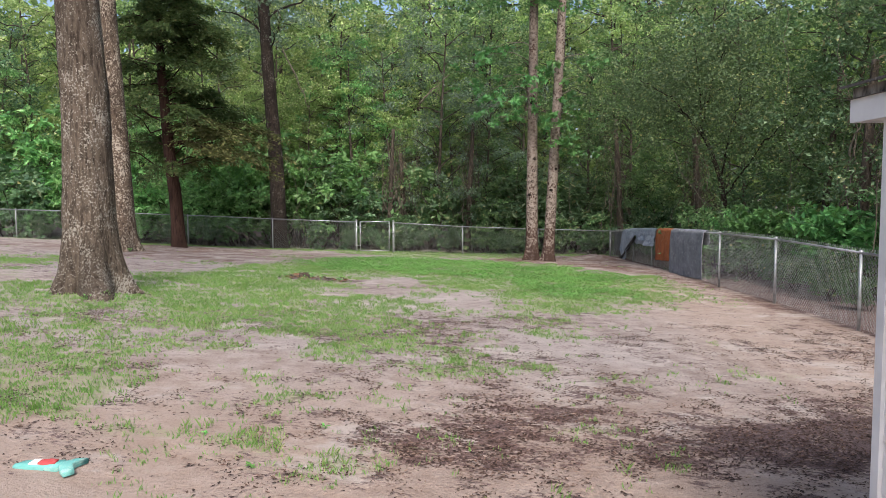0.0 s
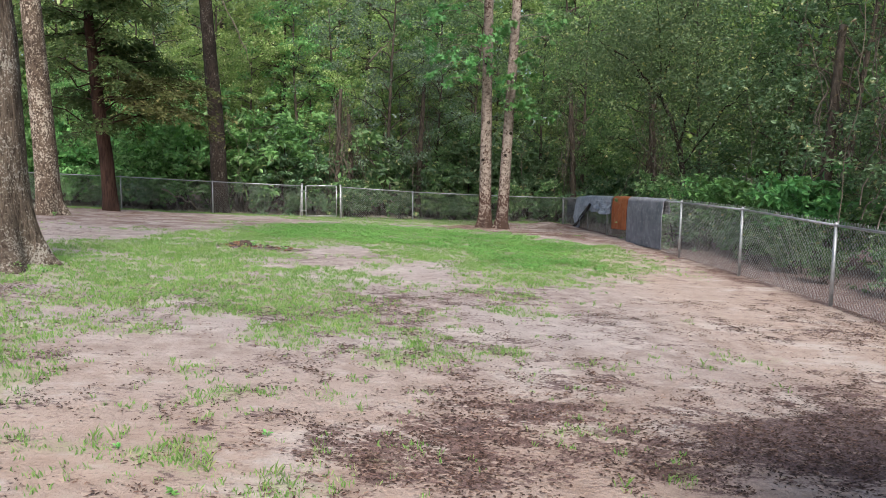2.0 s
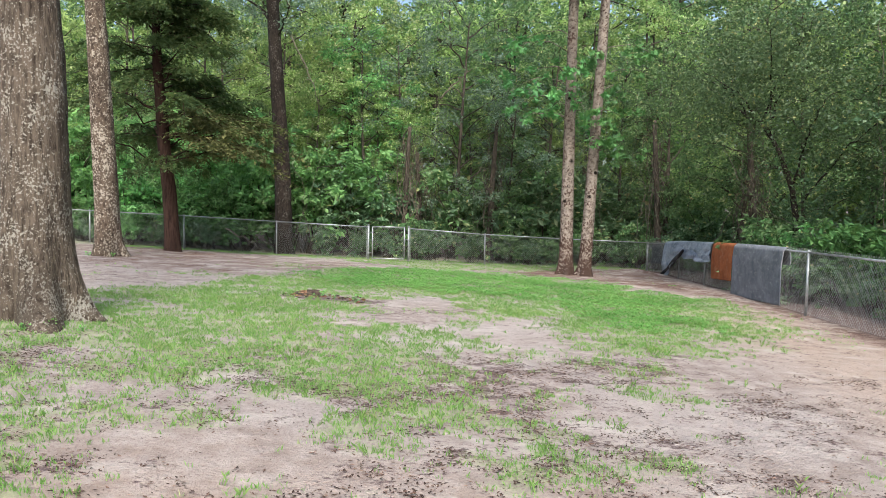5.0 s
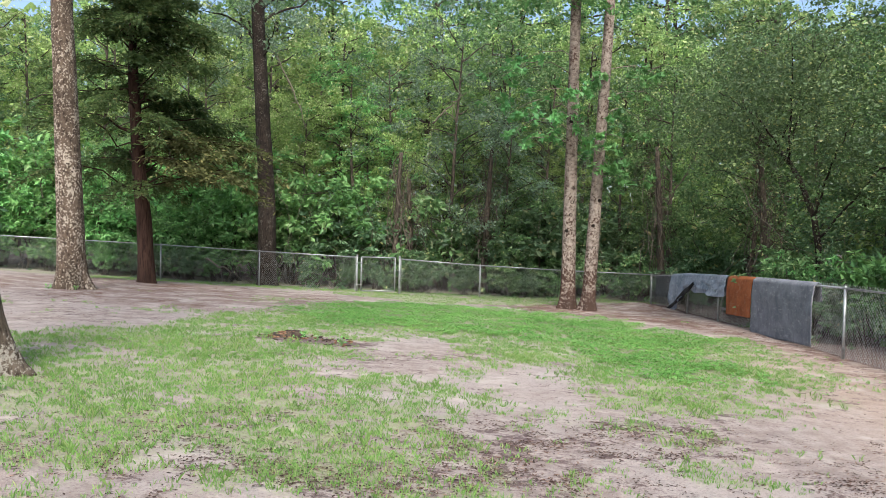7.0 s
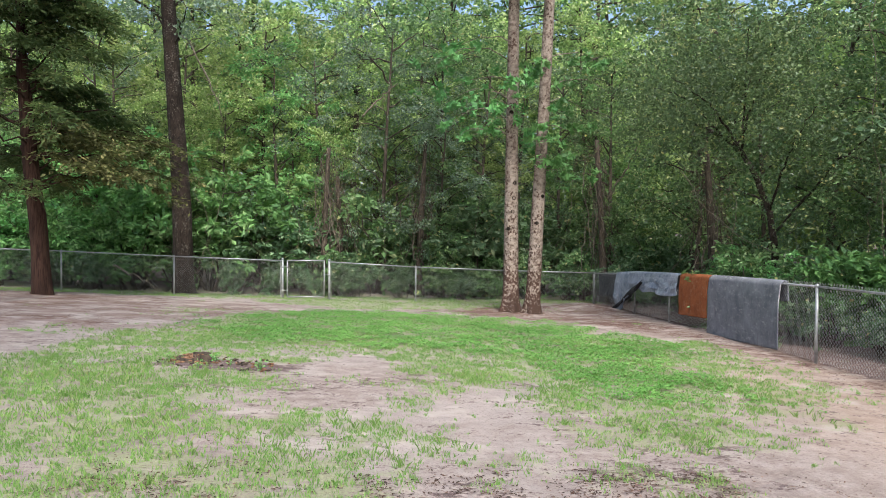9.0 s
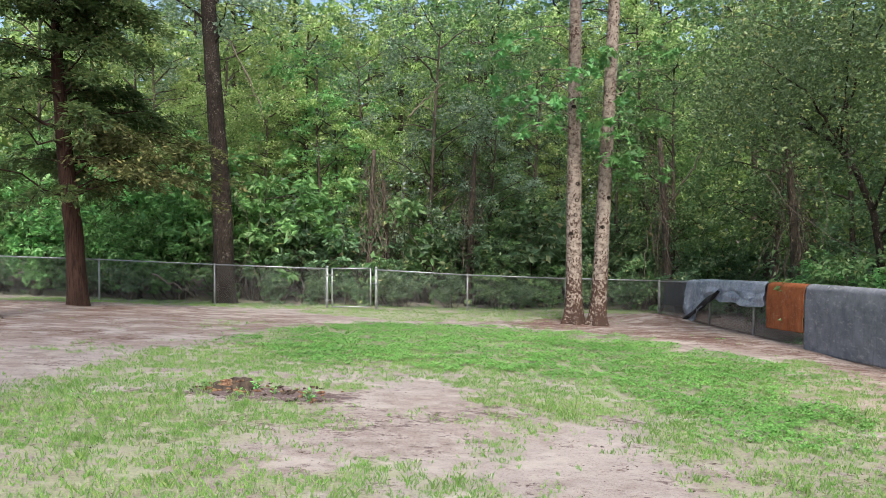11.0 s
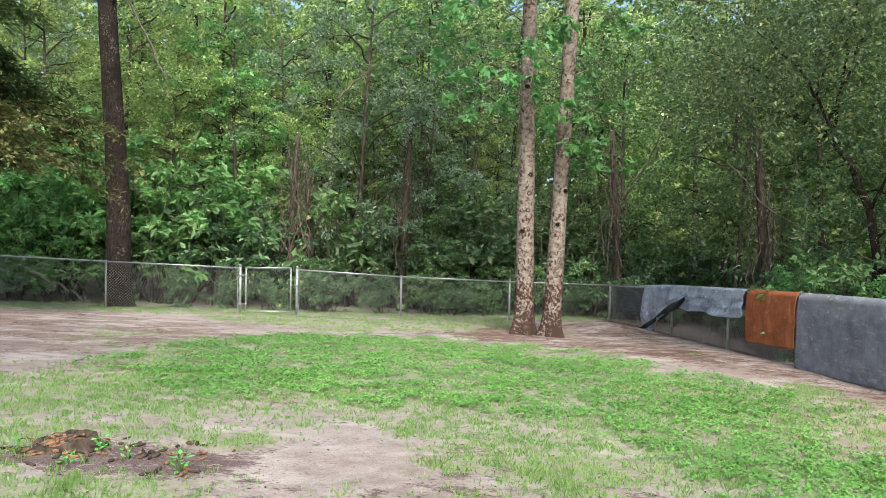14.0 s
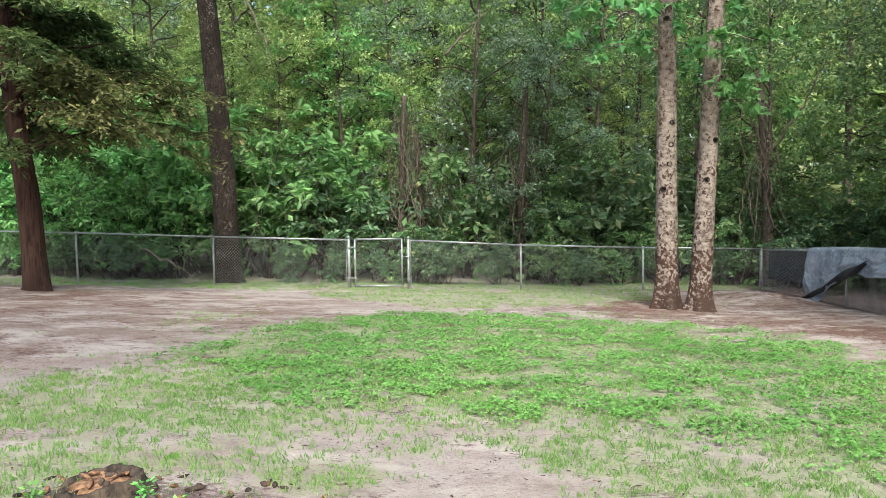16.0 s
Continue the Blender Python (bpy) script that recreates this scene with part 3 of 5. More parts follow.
def build_side_fence():
    fence = thing("chain_link_fence", "galvanised chain-link fence with twisted wire tips along the side", "fence")
    for i, (y, top) in enumerate(SIDE_POSTS):
        x = side_x(y)
        low = gz(x, y)
        if i:
            p = part("post", post_geo(top - low - 0.02, 0.026), STEEL, fence)
            p.location = (x, y, low)
        if i + 1 < len(SIDE_POSTS):
            y2, top2 = SIDE_POSTS[i + 1]
            x2 = side_x(y2)
            g = Geo()
            g.tube([(x + 0.012, y, top - 0.03), (x2 + 0.012, y2, top2 - 0.03)], 0.019, 10)
            part("top_rail", g, STEEL, fence)
            if y > 2:
                part("wire_mesh", fabric_geo((x + 0.04, y), (x2 + 0.04, y2), low + 0.02, gz(x2, y2) + 0.02, top - 0.01, top2 - 0.01, True), WIRE, fence, "woven diamond wire mesh with barbed tips", False)


def build_gate():
    gate = thing("walk_gate", "closed galvanised chain-link walk gate in the back fence", "gate")
    x0, x1, z0, z1, y = -3.47, -2.31, gz(-2.9, FENCE_Y) + 0.07, 0.50, FENCE_Y - 0.01
    for a, b in (((x0, y, z0), (x0, y, z1)), ((x1, y, z0), (x1, y, z1))):
        g = Geo()
        g.tube([a, b], 0.021, 12)
        part("frame_upright", g, STEEL, gate)
    for z in (z0, z1):
        g = Geo()
        g.tube([(x0, y, z), (x1, y, z)], 0.021, 12)
        part("frame_rail", g, STEEL, gate)
    part("wire_mesh", fabric_geo((x0, y), (x1, y), z0 + 0.01, z0 + 0.01, z1 - 0.01, z1 - 0.01), WIRE, gate, "woven diamond wire mesh", False)
    for z in (z0 + 0.2, z1 - 0.2):
        g = Geo()
        g.tube([(-3.62, FENCE_Y, z - 0.03), (-3.62, FENCE_Y, z + 0.03)], 0.042, 12)
        g.tube([(-3.62, FENCE_Y - 0.03, z), (x0, y - 0.01, z)], 0.012, 8)
        g.tube([(x0, y, z - 0.03), (x0, y, z + 0.03)], 0.027, 12)
        part("hinge", g, STEEL, gate)
    g = Geo()
    z = 0.5 * (z0 + z1) + 0.12
    g.tube([(x1, y, z), (x1 + 0.10, y - 0.02, z + 0.01), (-2.15, y - 0.045, z)], 0.012, 8)
    g.tube([(-2.15, FENCE_Y, z - 0.03), (-2.15, FENCE_Y, z + 0.03)], 0.041, 12)
    part("latch", g, STEEL, gate, "fork latch")


build_back_fence()
build_side_fence()
build_gate()


# ---- cloths hung over the side fence ----
def hung_cloth(name, label, category, y0, y1, front, back, material, wave, seed, thickness=0.012):
    """A sheet thrown over the top rail between y0 and y1; front(s) is how far it hangs on the yard side, s from 0 to 1."""
    r = np.random.default_rng(seed)
    cols, rows = 90, 60
    s = np.linspace(0, 1, cols)
    y = y0 + (y1 - y0) * s
    tops = np.interp(y, [p[0] for p in SIDE_POSTS][::-1], [p[1] for p in SIDE_POSTS][::-1]) + 0.018
    xs = np.array([side_x(v) for v in y])
    p = np.zeros((rows, cols, 3))
    f = np.array([front(v) for v in s])
    ph = r.uniform(0, 6, 6)
    for i, v in enumerate(np.linspace(-1, 1, rows)):
        if v < 0:
            d = back * (-v)
            x, z = xs + 0.075 + 0.02 * min(1, d * 4), tops - d
        else:
            d = f * v
            x, z = xs - 0.045 - 0.03 * np.minimum(1, d * 3), tops - d
        if abs(v) < 0.03:
            x = xs + 0.015
            z = tops + 0.01
        ripple = wave * np.minimum(1, np.abs(d) * 2) * (np.sin(9 * s + ph[0] + 2 * v) + 0.6 * np.sin(23 * s + ph[1]) + 0.5 * np.sin(13 * s - 6 * v + ph[2]) + 0.4 * np.sin(11 * v + 5 * s + ph[3]))
        crumple = 0.8 * wave * np.minimum(1, np.abs(d) * 3) * (value_noise(s * 30 + seed, np.full(cols, v * 9), 1.0, seed) + 0.6 * value_noise(s * 62, np.full(cols, v * 19 + seed), 1.0, seed + 1) - 0.8)
        p[i, :, 0] = x - np.abs(ripple) - np.abs(crumple)
        p[i, :, 1] = y + 0.3 * wave * np.sin(9 * v + ph[4])
        p[i, :, 2] = z + 0.4 * wave * np.sin(17 * s + ph[5]) * min(1, abs(v) * 2)
    g = Geo()
    g.grid(p)
    me = g.mesh(name, material)
    ob = tagged(new(name, me), label, category)
    m = ob.modifiers.new("thickness", "SOLIDIFY")
    m.thickness, m.offset = thickness, 0
    return ob


hung_cloth("grey_carpet", "worn grey carpet hung over the side fence", "carpet", 18.72, 21.62, lambda s: 1.18 + 0.06 * s, 0.35, CARPET_GREY, 0.006, 3)
hung_cloth("rust_carpet", "short rust-orange carpet hung over the side fence", "carpet", 21.66, 23.2, lambda s: 0.90 + 0.03 * s, 0.3, CARPET_RUST, 0.010, 5)
hung_cloth("torn_tarp", "torn faded blue-grey tarp draped over the side fence", "tarp", 23.3, 28.1,
           lambda s: float(np.interp(s, [0, 0.3, 0.5, 0.56, 0.64, 0.78, 0.93, 1.0], [0.53, 0.52, 0.50, 0.44, 0.58, 0.86, 1.20, 1.10])), 0.5, TARP, 0.06, 8, 0.006)


def tarp_fold():
    """The turned-over dark edge that hangs along the tear."""
    s = np.linspace(0, 1, 30)
    y = 28.05 - 2.5 * s
    top = np.interp(s, [0, 0.3, 0.7, 1], [-0.72, -0.42, 0.02, 0.22])
    drop = np.interp(s, [0, 0.2, 0.6, 0.85, 1], [0.08, 0.14, 0.22, 0.20, 0.05])
    rows = 9
    p = np.zeros((rows, 30, 3))
    for i, v in enumerate(np.linspace(0, 1, rows)):
        p[i, :, 0] = np.array([side_x(q) for q in y]) - 0.13 - 0.05 * np.sin(np.pi * v) - 0.02 * np.sin(14 * s + 3 * v)
        p[i, :, 1] = y + 0.10 * v
        p[i, :, 2] = top - drop * v
    g = Geo()
    g.grid(p)
    ob = part("folded_edge", g, TARP_UNDER, bpy.data.objects["torn_tarp"], "dark underside folded over the tear")
    ob.modifiers.new("thickness", "SOLIDIFY").thickness = 0.008


tarp_fold()


def shade_cloth():
    y = np.linspace(28.3, 30.6, 24)
    p = np.zeros((8, 24, 3))
    for i, v in enumerate(np.linspace(0, 1, 8)):
        p[i, :, 0] = 6.62 - 0.0235 * (30.785 - y) + 0.015 * np.sin(6 * y + 2 * v)
        p[i, :, 1] = y
        p[i, :, 2] = np.interp(y, [28.2, 30.785], [0.25, 0.11]) - v * 0.72
    g = Geo()
    g.grid(p)
    ob = tagged(part("shade_cloth", g, SCREEN, None), "dark shade cloth hung outside the fence corner", "cloth")
    ob.modifiers.new("thickness", "SOLIDIFY").thickness = 0.006


shade_cloth()


# ---- shed ----
def build_shed():
    shed = thing("shed", "white vinyl-sided shed with a low shingle roof", "shed", (0, 0, 0))
    x0, x1, y0, y1 = 2.09, 4.9, -3.2, 4.06
    low, top = gz(2.1, 3.9) - 0.15, 1.834
    g = Geo()
    g.box((x0 + 0.02, y0, low), (x1, y1 - 0.02, top))
    part("wall", g, SIDING, shed, "", False)
    lap = 0.118
    k = int((top - low) / lap) + 1
    for side in range(2):
        for i in range(k):
            z0 = top - (i + 1) * lap
            g = Geo()
            if side == 0:
                a = [(x0 - 0.006, y0, z0), (x0 - 0.006, y1, z0), (x0 + 0.003, y1, z0 + lap + 0.004), (x0 + 0.003, y0, z0 + lap + 0.004), (x0 + 0.02, y0, z0), (x0 + 0.02, y1, z0)]
                part_y = y1 - 0.04
                a = [(p[0], min(p[1], part_y), p[2]) for p in a]
            else:
                a = [(x1, y1 - 0.008, z0), (x0 + 0.04, y1 - 0.008, z0), (x0 + 0.04, y1 - 0.022, z0 + lap), (x1, y1 - 0.022, z0 + lap), (x1, y1 - 0.03, z0), (x0 + 0.04, y1 - 0.03, z0)]
            g.add(a, [(0, 1, 2, 3), (4, 5, 1, 0)])
            part("siding_board", g, SIDING, shed, "", False)
    g = Geo()
    g.box((x0 - 0.022, y1 - 0.055, low), (x0 + 0.03, y1 + 0.004, top))
    part("corner_trim", g, TRIM, shed, "", False)
    g = Geo()
    g.box((x0 - 0.06, y0 - 0.2, top), (x1 + 0.1, y1 + 0.17, top + 0.008))
    part("soffit", g, TRIM, shed, "", False)
    g = Geo()
    g.box((x0 - 0.083, y0 - 0.2, top - 0.005), (x0 - 0.06, y1 + 0.17, top + 0.105))
    part("fascia", g, TRIM, shed, "white painted fascia board", False)
    g = Geo()
    g.box((x0 - 0.06, y1 + 0.145, top - 0.003), (x1 + 0.1, y1 + 0.172, top + 0.105))
    part("fascia", g, TRIM, shed, "white painted fascia board", False)
    g = Geo()
    g.box((x0 - 0.075, y0 - 0.2, top + 0.107), (x1 + 0.1, y1 + 0.165, top + 0.15))
    part("roof_edge_board", g, ROTTEN, shed, "stained rotting board under the shingles", False)
    for j in range(int((y1 - y0 + 0.5) / 0.3)):
        ya = y1 + 0.21 - j * 0.3
        for c in range(3):
            g = Geo()
            h = top + 0.151 + 0.10 * c
            xa = x0 - 0.11 + 0.42 * c
            w = 0.012 * rng.random()
            g.add([(xa - w, ya, h), (xa - w, ya - 0.296, h), (xa + 0.5, ya - 0.296, h + 0.13), (xa + 0.5, ya, h + 0.13),
                   (xa - w, ya, h + 0.012), (xa - w, ya - 0.296, h + 0.012), (xa + 0.5, ya - 0.296, h + 0.142), (xa + 0.5, ya, h + 0.142)],
                  [(0, 1, 2, 3), (7, 6, 5, 4), (0, 4, 5, 1), (1, 5, 6, 2), (2, 6, 7, 3), (3, 7, 4, 0)])
            part("shingle", g, SHINGLE, shed, "", False)
    g = Geo()
    g.add([(x0 - 0.1, y0 - 0.2, top + 0.1), (x0 - 0.1, y1 + 0.19, top + 0.1), (3.5, y1 + 0.19, top + 0.55), (3.5, y0 - 0.2, top + 0.55), (x1 + 0.1, y1 + 0.19, top + 0.1), (x1 + 0.1, y0 - 0.2, top + 0.1)],
          [(3, 2, 1, 0), (2, 3, 5, 4), (1, 2, 4), (0, 5, 3), (0, 1, 4, 5)])
    part("roof", g, SHINGLE, shed, "", False)


build_shed()


# ---- trunks and crowns ----
def trunk_geo(pts, r0, r1, flare=0.0, sides=28, rings=70, ridge=0.04, lobes=5, seed=1, flare_h=0.5):
    """A tapered trunk through the given places, with ridged bark and root lobes."""
    r = np.random.default_rng(seed)
    pts = np.asarray(pts, float)
    t = np.linspace(0, 1, rings)
    src = np.linspace(0, 1, len(pts)) if len(pts) < 3 else (pts[:, 2] - pts[0, 2]) / (pts[-1, 2] - pts[0, 2])
    t = t ** 1.35
    line = np.stack([np.interp(t, src, pts[:, k]) for k in range(3)], 1)
    for _ in range(3):
        line[1:-1, :2] = (line[:-2, :2] + line[1:-1, :2] * 2 + line[2:, :2]) / 4
    h = line[:, 2] - line[0, 2]
    rad = r0 + (r1 - r0) * t
    a = np.arange(sides) * 2 * np.pi / sides
    ph = r.uniform(0, 6.3, 8)
    lobe = 0.55 + 0.45 * np.cos(lobes * a + ph[0]) * 0.8 + 0.25 * np.cos((lobes - 2) * a + ph[1])
    f = flare * np.exp(-h / (flare_h * 0.45))
    w = 1 + ridge * (np.sin(9 * a[None] + ph[2] + 0.8 * np.sin(h[:, None] * 2.2 + ph[3])) + 0.7 * np.sin(14 * a[None] + ph[4] + 1.3 * h[:, None])) + 0.03 * np.sin(2 * a[None] + ph[5] + h[:, None] * 0.7)
    w = w + ridge * r.normal(size=w.shape) * 0.35
    w = w + (f[:, None] / rad[:, None]) * np.clip(lobe, 0.1, 1.3)[None]
    g = Geo()
    g.tube(line, rad, sides, True, w)
    return g, line, rad


def along(line, h):
    z = line[:, 2] - line[0, 2]
    return np.array([np.interp(h, z, line[:, k]) for k in range(3)])


def limbs_geo(line, rad, starts, spread, rise, seed, r0=0.05):
    """Limbs that leave the trunk; gives the mesh and where their tips end."""
    r = np.random.default_rng(seed)
    made, tips = [], []
    for h in starts:
        g = Geo()
        made.append(g)
        p = along(line, h)
        a = r.uniform(0, 2 * np.pi)
        d = spread * r.uniform(0.6, 1.1)
        q = p + np.array([np.cos(a) * d, np.sin(a) * d, rise * r.uniform(0.2, 1.2)])
        b = bend(p, q, 8, 0.35 * d * 0.3, -0.1 * d)
        g.tube(b, np.linspace(r0 * r.uniform(0.7, 1.2), 0.008, 8), 5, False)
        for k in (4, 6, 7):
            tips.append(b[k])
            e = b[k] + r.normal(size=3) * d * 0.22
            g.tube(bend(b[k], e, 3, 0.1), np.linspace(0.012, 0.004, 3), 3, False)
            tips.append(e)
    return made, np.array(tips)


def clumped(tips, n, spread, flat=0.6, per=54):
    """Leaf places in clumps about limb tips."""
    k = max(1, n // per)
    c = tips[rng.integers(0, len(tips), k)] + rng.normal(size=(k, 3)) * spread * np.array([1, 1, flat])
    p = np.repeat(c, per, 0)
    p = p + rng.normal(size=p.shape) * spread * 0.25 * np.array([1, 1, 0.6])
    return p


# the yard's own trees
def yard_tree(name, label, pts, r0, r1, bark_m, flare, seed, crown_from, crown_n, leaf_m, leaf_size, spread=2.6, ridge=0.05, flare_h=0.6, lobes=5):
    base = pts[0]
    tree = thing(name, label, "tree", base)
    local = np.asarray(pts, float) - np.asarray(base)
    local[0, 2] -= 0.12
    g, line, rad = trunk_geo(local, r0, r1, flare, ridge=ridge, seed=seed, flare_h=flare_h, lobes=lobes)
    part("trunk", g, bark_m, tree)
    top = local[-1, 2]
    g, tips = limbs_geo(line, rad, np.linspace(crown_from, top * 0.97, 14), spread, 1.2, seed + 50)
    for limb in g:
        part("limb", limb, bark_m, tree)
    part("crown", leaf_cloud(clumped(tips, crown_n, 0.8), leaf_size, "crown", leaf_m), leaf_m, tree)
    return tree


oak = yard_tree("oak_tree", "large oak with furrowed, lichen-spotted bark and flared roots",
                [(-5.12, 11.8, gz(-5.12, 11.8)), (-5.16, 11.8, 1.0), (-5.17, 11.8, 2.8), (-5.26, 11.8, 4.6), (-5.3, 11.9, 9), (-5.2, 12, 13)], 0.36, 0.16, BARK_OAK, 0.52, 3, 8.0, 9000, LEAF_MID, 0.13, 3.2, 0.03, 0.9)
pine = yard_tree("pine_tree", "tall pine with scaly grey-brown bark in leaf litter",
                 [(-9.05, 21.9, gz(-9.05, 21.9)), (-9.08, 21.9, 1.4), (-9.2, 21.9, 3.9), (-9.33, 21.9, 6.4), (-9.5, 22, 12), (-9.5, 22, 16)], 0.29, 0.14, BARK_PINE, 0.28, 4, 10.5, 8000, LEAF_DARK, 0.16, 2.6, 0.025, 0.7)
cedar_pts = [(-9.5, 27.4, gz(-9.5, 27.4)), (-9.62, 27.4, 1.7), (-9.78, 27.4, 3.0), (-9.98, 27.4, 5.6), (-10.05, 27.4, 8.0), (-10.1, 27.4, 10.5)]
big = yard_tree("shade_tree", "dark rough-barked tree standing just outside the fence",
                [(-7.03, 32.2, gz(-7.03, 32.2)), (-7.08, 32.2, 1.93), (-7.19, 32.2, 3.98), (-7.36, 32.2, 6.4), (-7.53, 32.2, 9.1), (-7.6, 32.2, 13.5)], 0.32, 0.18, BARK_DARK, 0.22, 5, 8.2, 8000, LEAF_GREY, 0.12, 3.2, 0.035, 0.8)
twin_a = yard_tree("sweetgum_tree", "straight pale-barked sweetgum with old branch scars, one of a pair",
                   [(2.90, 26.18, gz(2.9, 26.18)), (2.89, 26.18, 1.4), (2.89, 26.18, 3.5), (2.90, 26.18, 6.0), (2.92, 26.2, 9), (2.95, 26.2, 14)], 0.20, 0.095, BARK_GUM, 0.26, 6, 8.5, 6000, LEAF_GUM, 0.17, 2.2, 0.015, 0.6)
twin_b = yard_tree("sweetgum_tree", "leaning pale-barked sweetgum with old branch scars, one of a pair",
                   [(3.41, 25.9, gz(3.41, 25.9)), (3.50, 25.9, 1.2), (3.58, 25.9, 2.9), (3.68, 25.9, 4.9), (3.79, 25.9, 7.4), (4.0, 25.9, 13)], 0.19, 0.09, BARK_GUM, 0.22, 9, 8.5, 6000, LEAF_GUM, 0.17, 2.2, 0.015, 0.5)
for t_ in (twin_a, twin_b):
    t_["group"] = "pair of sweetgums"


def twin_details(tree, x, y, scars, sprays, seed):
    """Round branch scars and low leafy sprigs on a sweetgum's trunk."""
    r = np.random.default_rng(seed)
    o = Vector(tree.location)
    for dx, z in scars:
        g = Geo()
        a = np.linspace(0, 2 * np.pi, 11)[:-1]
        ring = np.stack([0.055 * np.cos(a), np.zeros(10), 0.05 * np.sin(a)], 1)
        g.add(np.concatenate([ring + (0, 0.05, 0), ring * 0.9 + (0, -0.02, 0), ring * 0.5 + (0, -0.008, 0)]),
              [[i, (i + 1) % 10, 10 + (i + 1) % 10, 10 + i][::-1] for i in range(10)] + [[10 + i, 10 + (i + 1) % 10, 20 + (i + 1) % 10, 20 + i][::-1] for i in range(10)] + [list(range(20, 30))])
        s = part("branch_scar", g, BARK_DARK, tree, "dark round branch scar")
        s.location = (x(z) + dx - o.x, y - 0.165 - o.y, z - o.z)
    tips = []
    for ang, z, d in sprays:
        g = Geo()
        p = np.array([x(z) - o.x, y - o.y, z - o.z])
        q = p + np.array([math.cos(ang) * d, math.sin(ang) * d, -0.10 * d])
        b = bend(p, q, 7, 0.1, -0.18 * d)
        g.tube(b, np.linspace(0.016, 0.004, 7), 5, False)
        part("low_branch", g, BARK_GUM, tree)
        tips += [b[2], b[3], b[4], b[5], b[6], b[6], b[5] + r.normal(size=3) * 0.15, b[6] + r.normal(size=3) * 0.2, b[4] + r.normal(size=3) * 0.2]
    part("low_foliage", leaf_cloud(clumped(np.array(tips), 60 * len(sprays), 0.22, 0.6, 8), 0.19, "low_foliage", LEAF_GUM, 0.15, 0.9, True), LEAF_GUM, tree, "broad star-shaped leaves")


twin_details(twin_a, lambda z: 2.89, 26.18, [(0.03, 2.35), (0.0, 2.0), (-0.10, 1.55), (0.05, 2.75), (-0.05, 4.6)],
             [(3.3, 4.9, 1.9), (3.7, 4.3, 2.1), (2.8, 5.4, 1.8), (4.2, 4.6, 1.5), (3.5, 3.9, 1.7), (5.0, 4.3, 1.0), (3.0, 4.0, 1.3), (4.6, 5.1, 1.6), (3.4, 5.9, 2.2), (0.3, 3.8, 0.7), (2.6, 6.4, 2.0)], 2)
twin_details(twin_b, lambda z: 3.46 + 0.047 * z, 25.9, [(0.0, 1.1), (0.05, 2.4), (-0.06, 1.7)],
             [(4.8, 3.4, 0.8), (0.2, 3.1, 0.8), (5.6, 4.1, 0.9), (0.5, 4.8, 1.5), (5.9, 5.2, 1.6), (4.4, 3.9, 0.9), (0.1, 6.0, 1.6), (4.4, 5.6, 1.2), (5.3, 3.0, 0.6)], 3)


def build_cedar():
    base = cedar_pts[0]
    tree = thing("cedar_tree", "red cedar with a bare lower trunk and drooping brownish sprays", "tree", base)
    local = np.asarray(cedar_pts, float) - np.asarray(base)
    local[0, 2] -= 0.12
    g, line, rad = trunk_geo(local, 0.24, 0.06, 0.12, ridge=0.05, seed=12, flare_h=0.5)
    part("trunk", g, BARK_CEDAR, tree)
    r = np.random.default_rng(5)
    green, brown = ([], []), ([], [])
    for i in range(92):
        g = Geo()
        h = 2.5 + 7.6 * (i / 92) ** 0.9
        a = r.normal(-0.25, 1.5)
        d = (3.9 - 2.8 * (h - 2.5) / 8.0) * r.uniform(0.5, 1.1)
        if i % 8 == 1 and h < 6.0:
            h, a, d = r.uniform(3.1, 4.2), r.normal(-0.35, 0.35), r.uniform(2.7, 3.6)
        p = along(line, h)
        q = p + np.array([math.cos(a) * d, math.sin(a) * d, r.uniform(-0.35, 0.45)])
        b = bend(p, q, 10, 0.12 * d, -0.14 * d)
        g.tube(b, np.linspace(0.03, 0.006, 10), 5, False)
        part("branch", g, BARK_CEDAR, tree)
        into = brown if h < 4.3 and abs(a + 0.3) < 0.75 else green
        for k in range(2, 10):
            for _ in range(7):
                turn = a + r.normal() * 0.8
                w = np.array([math.cos(turn), math.sin(turn), r.normal(-0.22, 0.16)])
                n_leaf, long = 15, r.uniform(0.3, 0.62) * (0.6 + 0.5 * min(1, d / 2.5))
                t = np.linspace(0.1, 1, n_leaf)[:, None]
                into[0].append(b[k] + w * long * t + np.array([0, 0, -0.12]) * t * t + r.normal(size=(n_leaf, 3)) * 0.035)
                into[1].append(w + r.normal(size=(n_leaf, 3)) * np.array([0.6, 0.6, 0.35]) + np.array([0, 0, -0.12]))
    for (c, w), m, label in ((green, LEAF_CEDAR, "flat dark green sprays"), (brown, LEAF_CEDAR_BROWN, "brownish drooping bough")):
        part("crown", leaf_sprays(np.concatenate(c), np.concatenate(w), 0.14, 0.40, "crown", m), m, tree, label)


build_cedar()


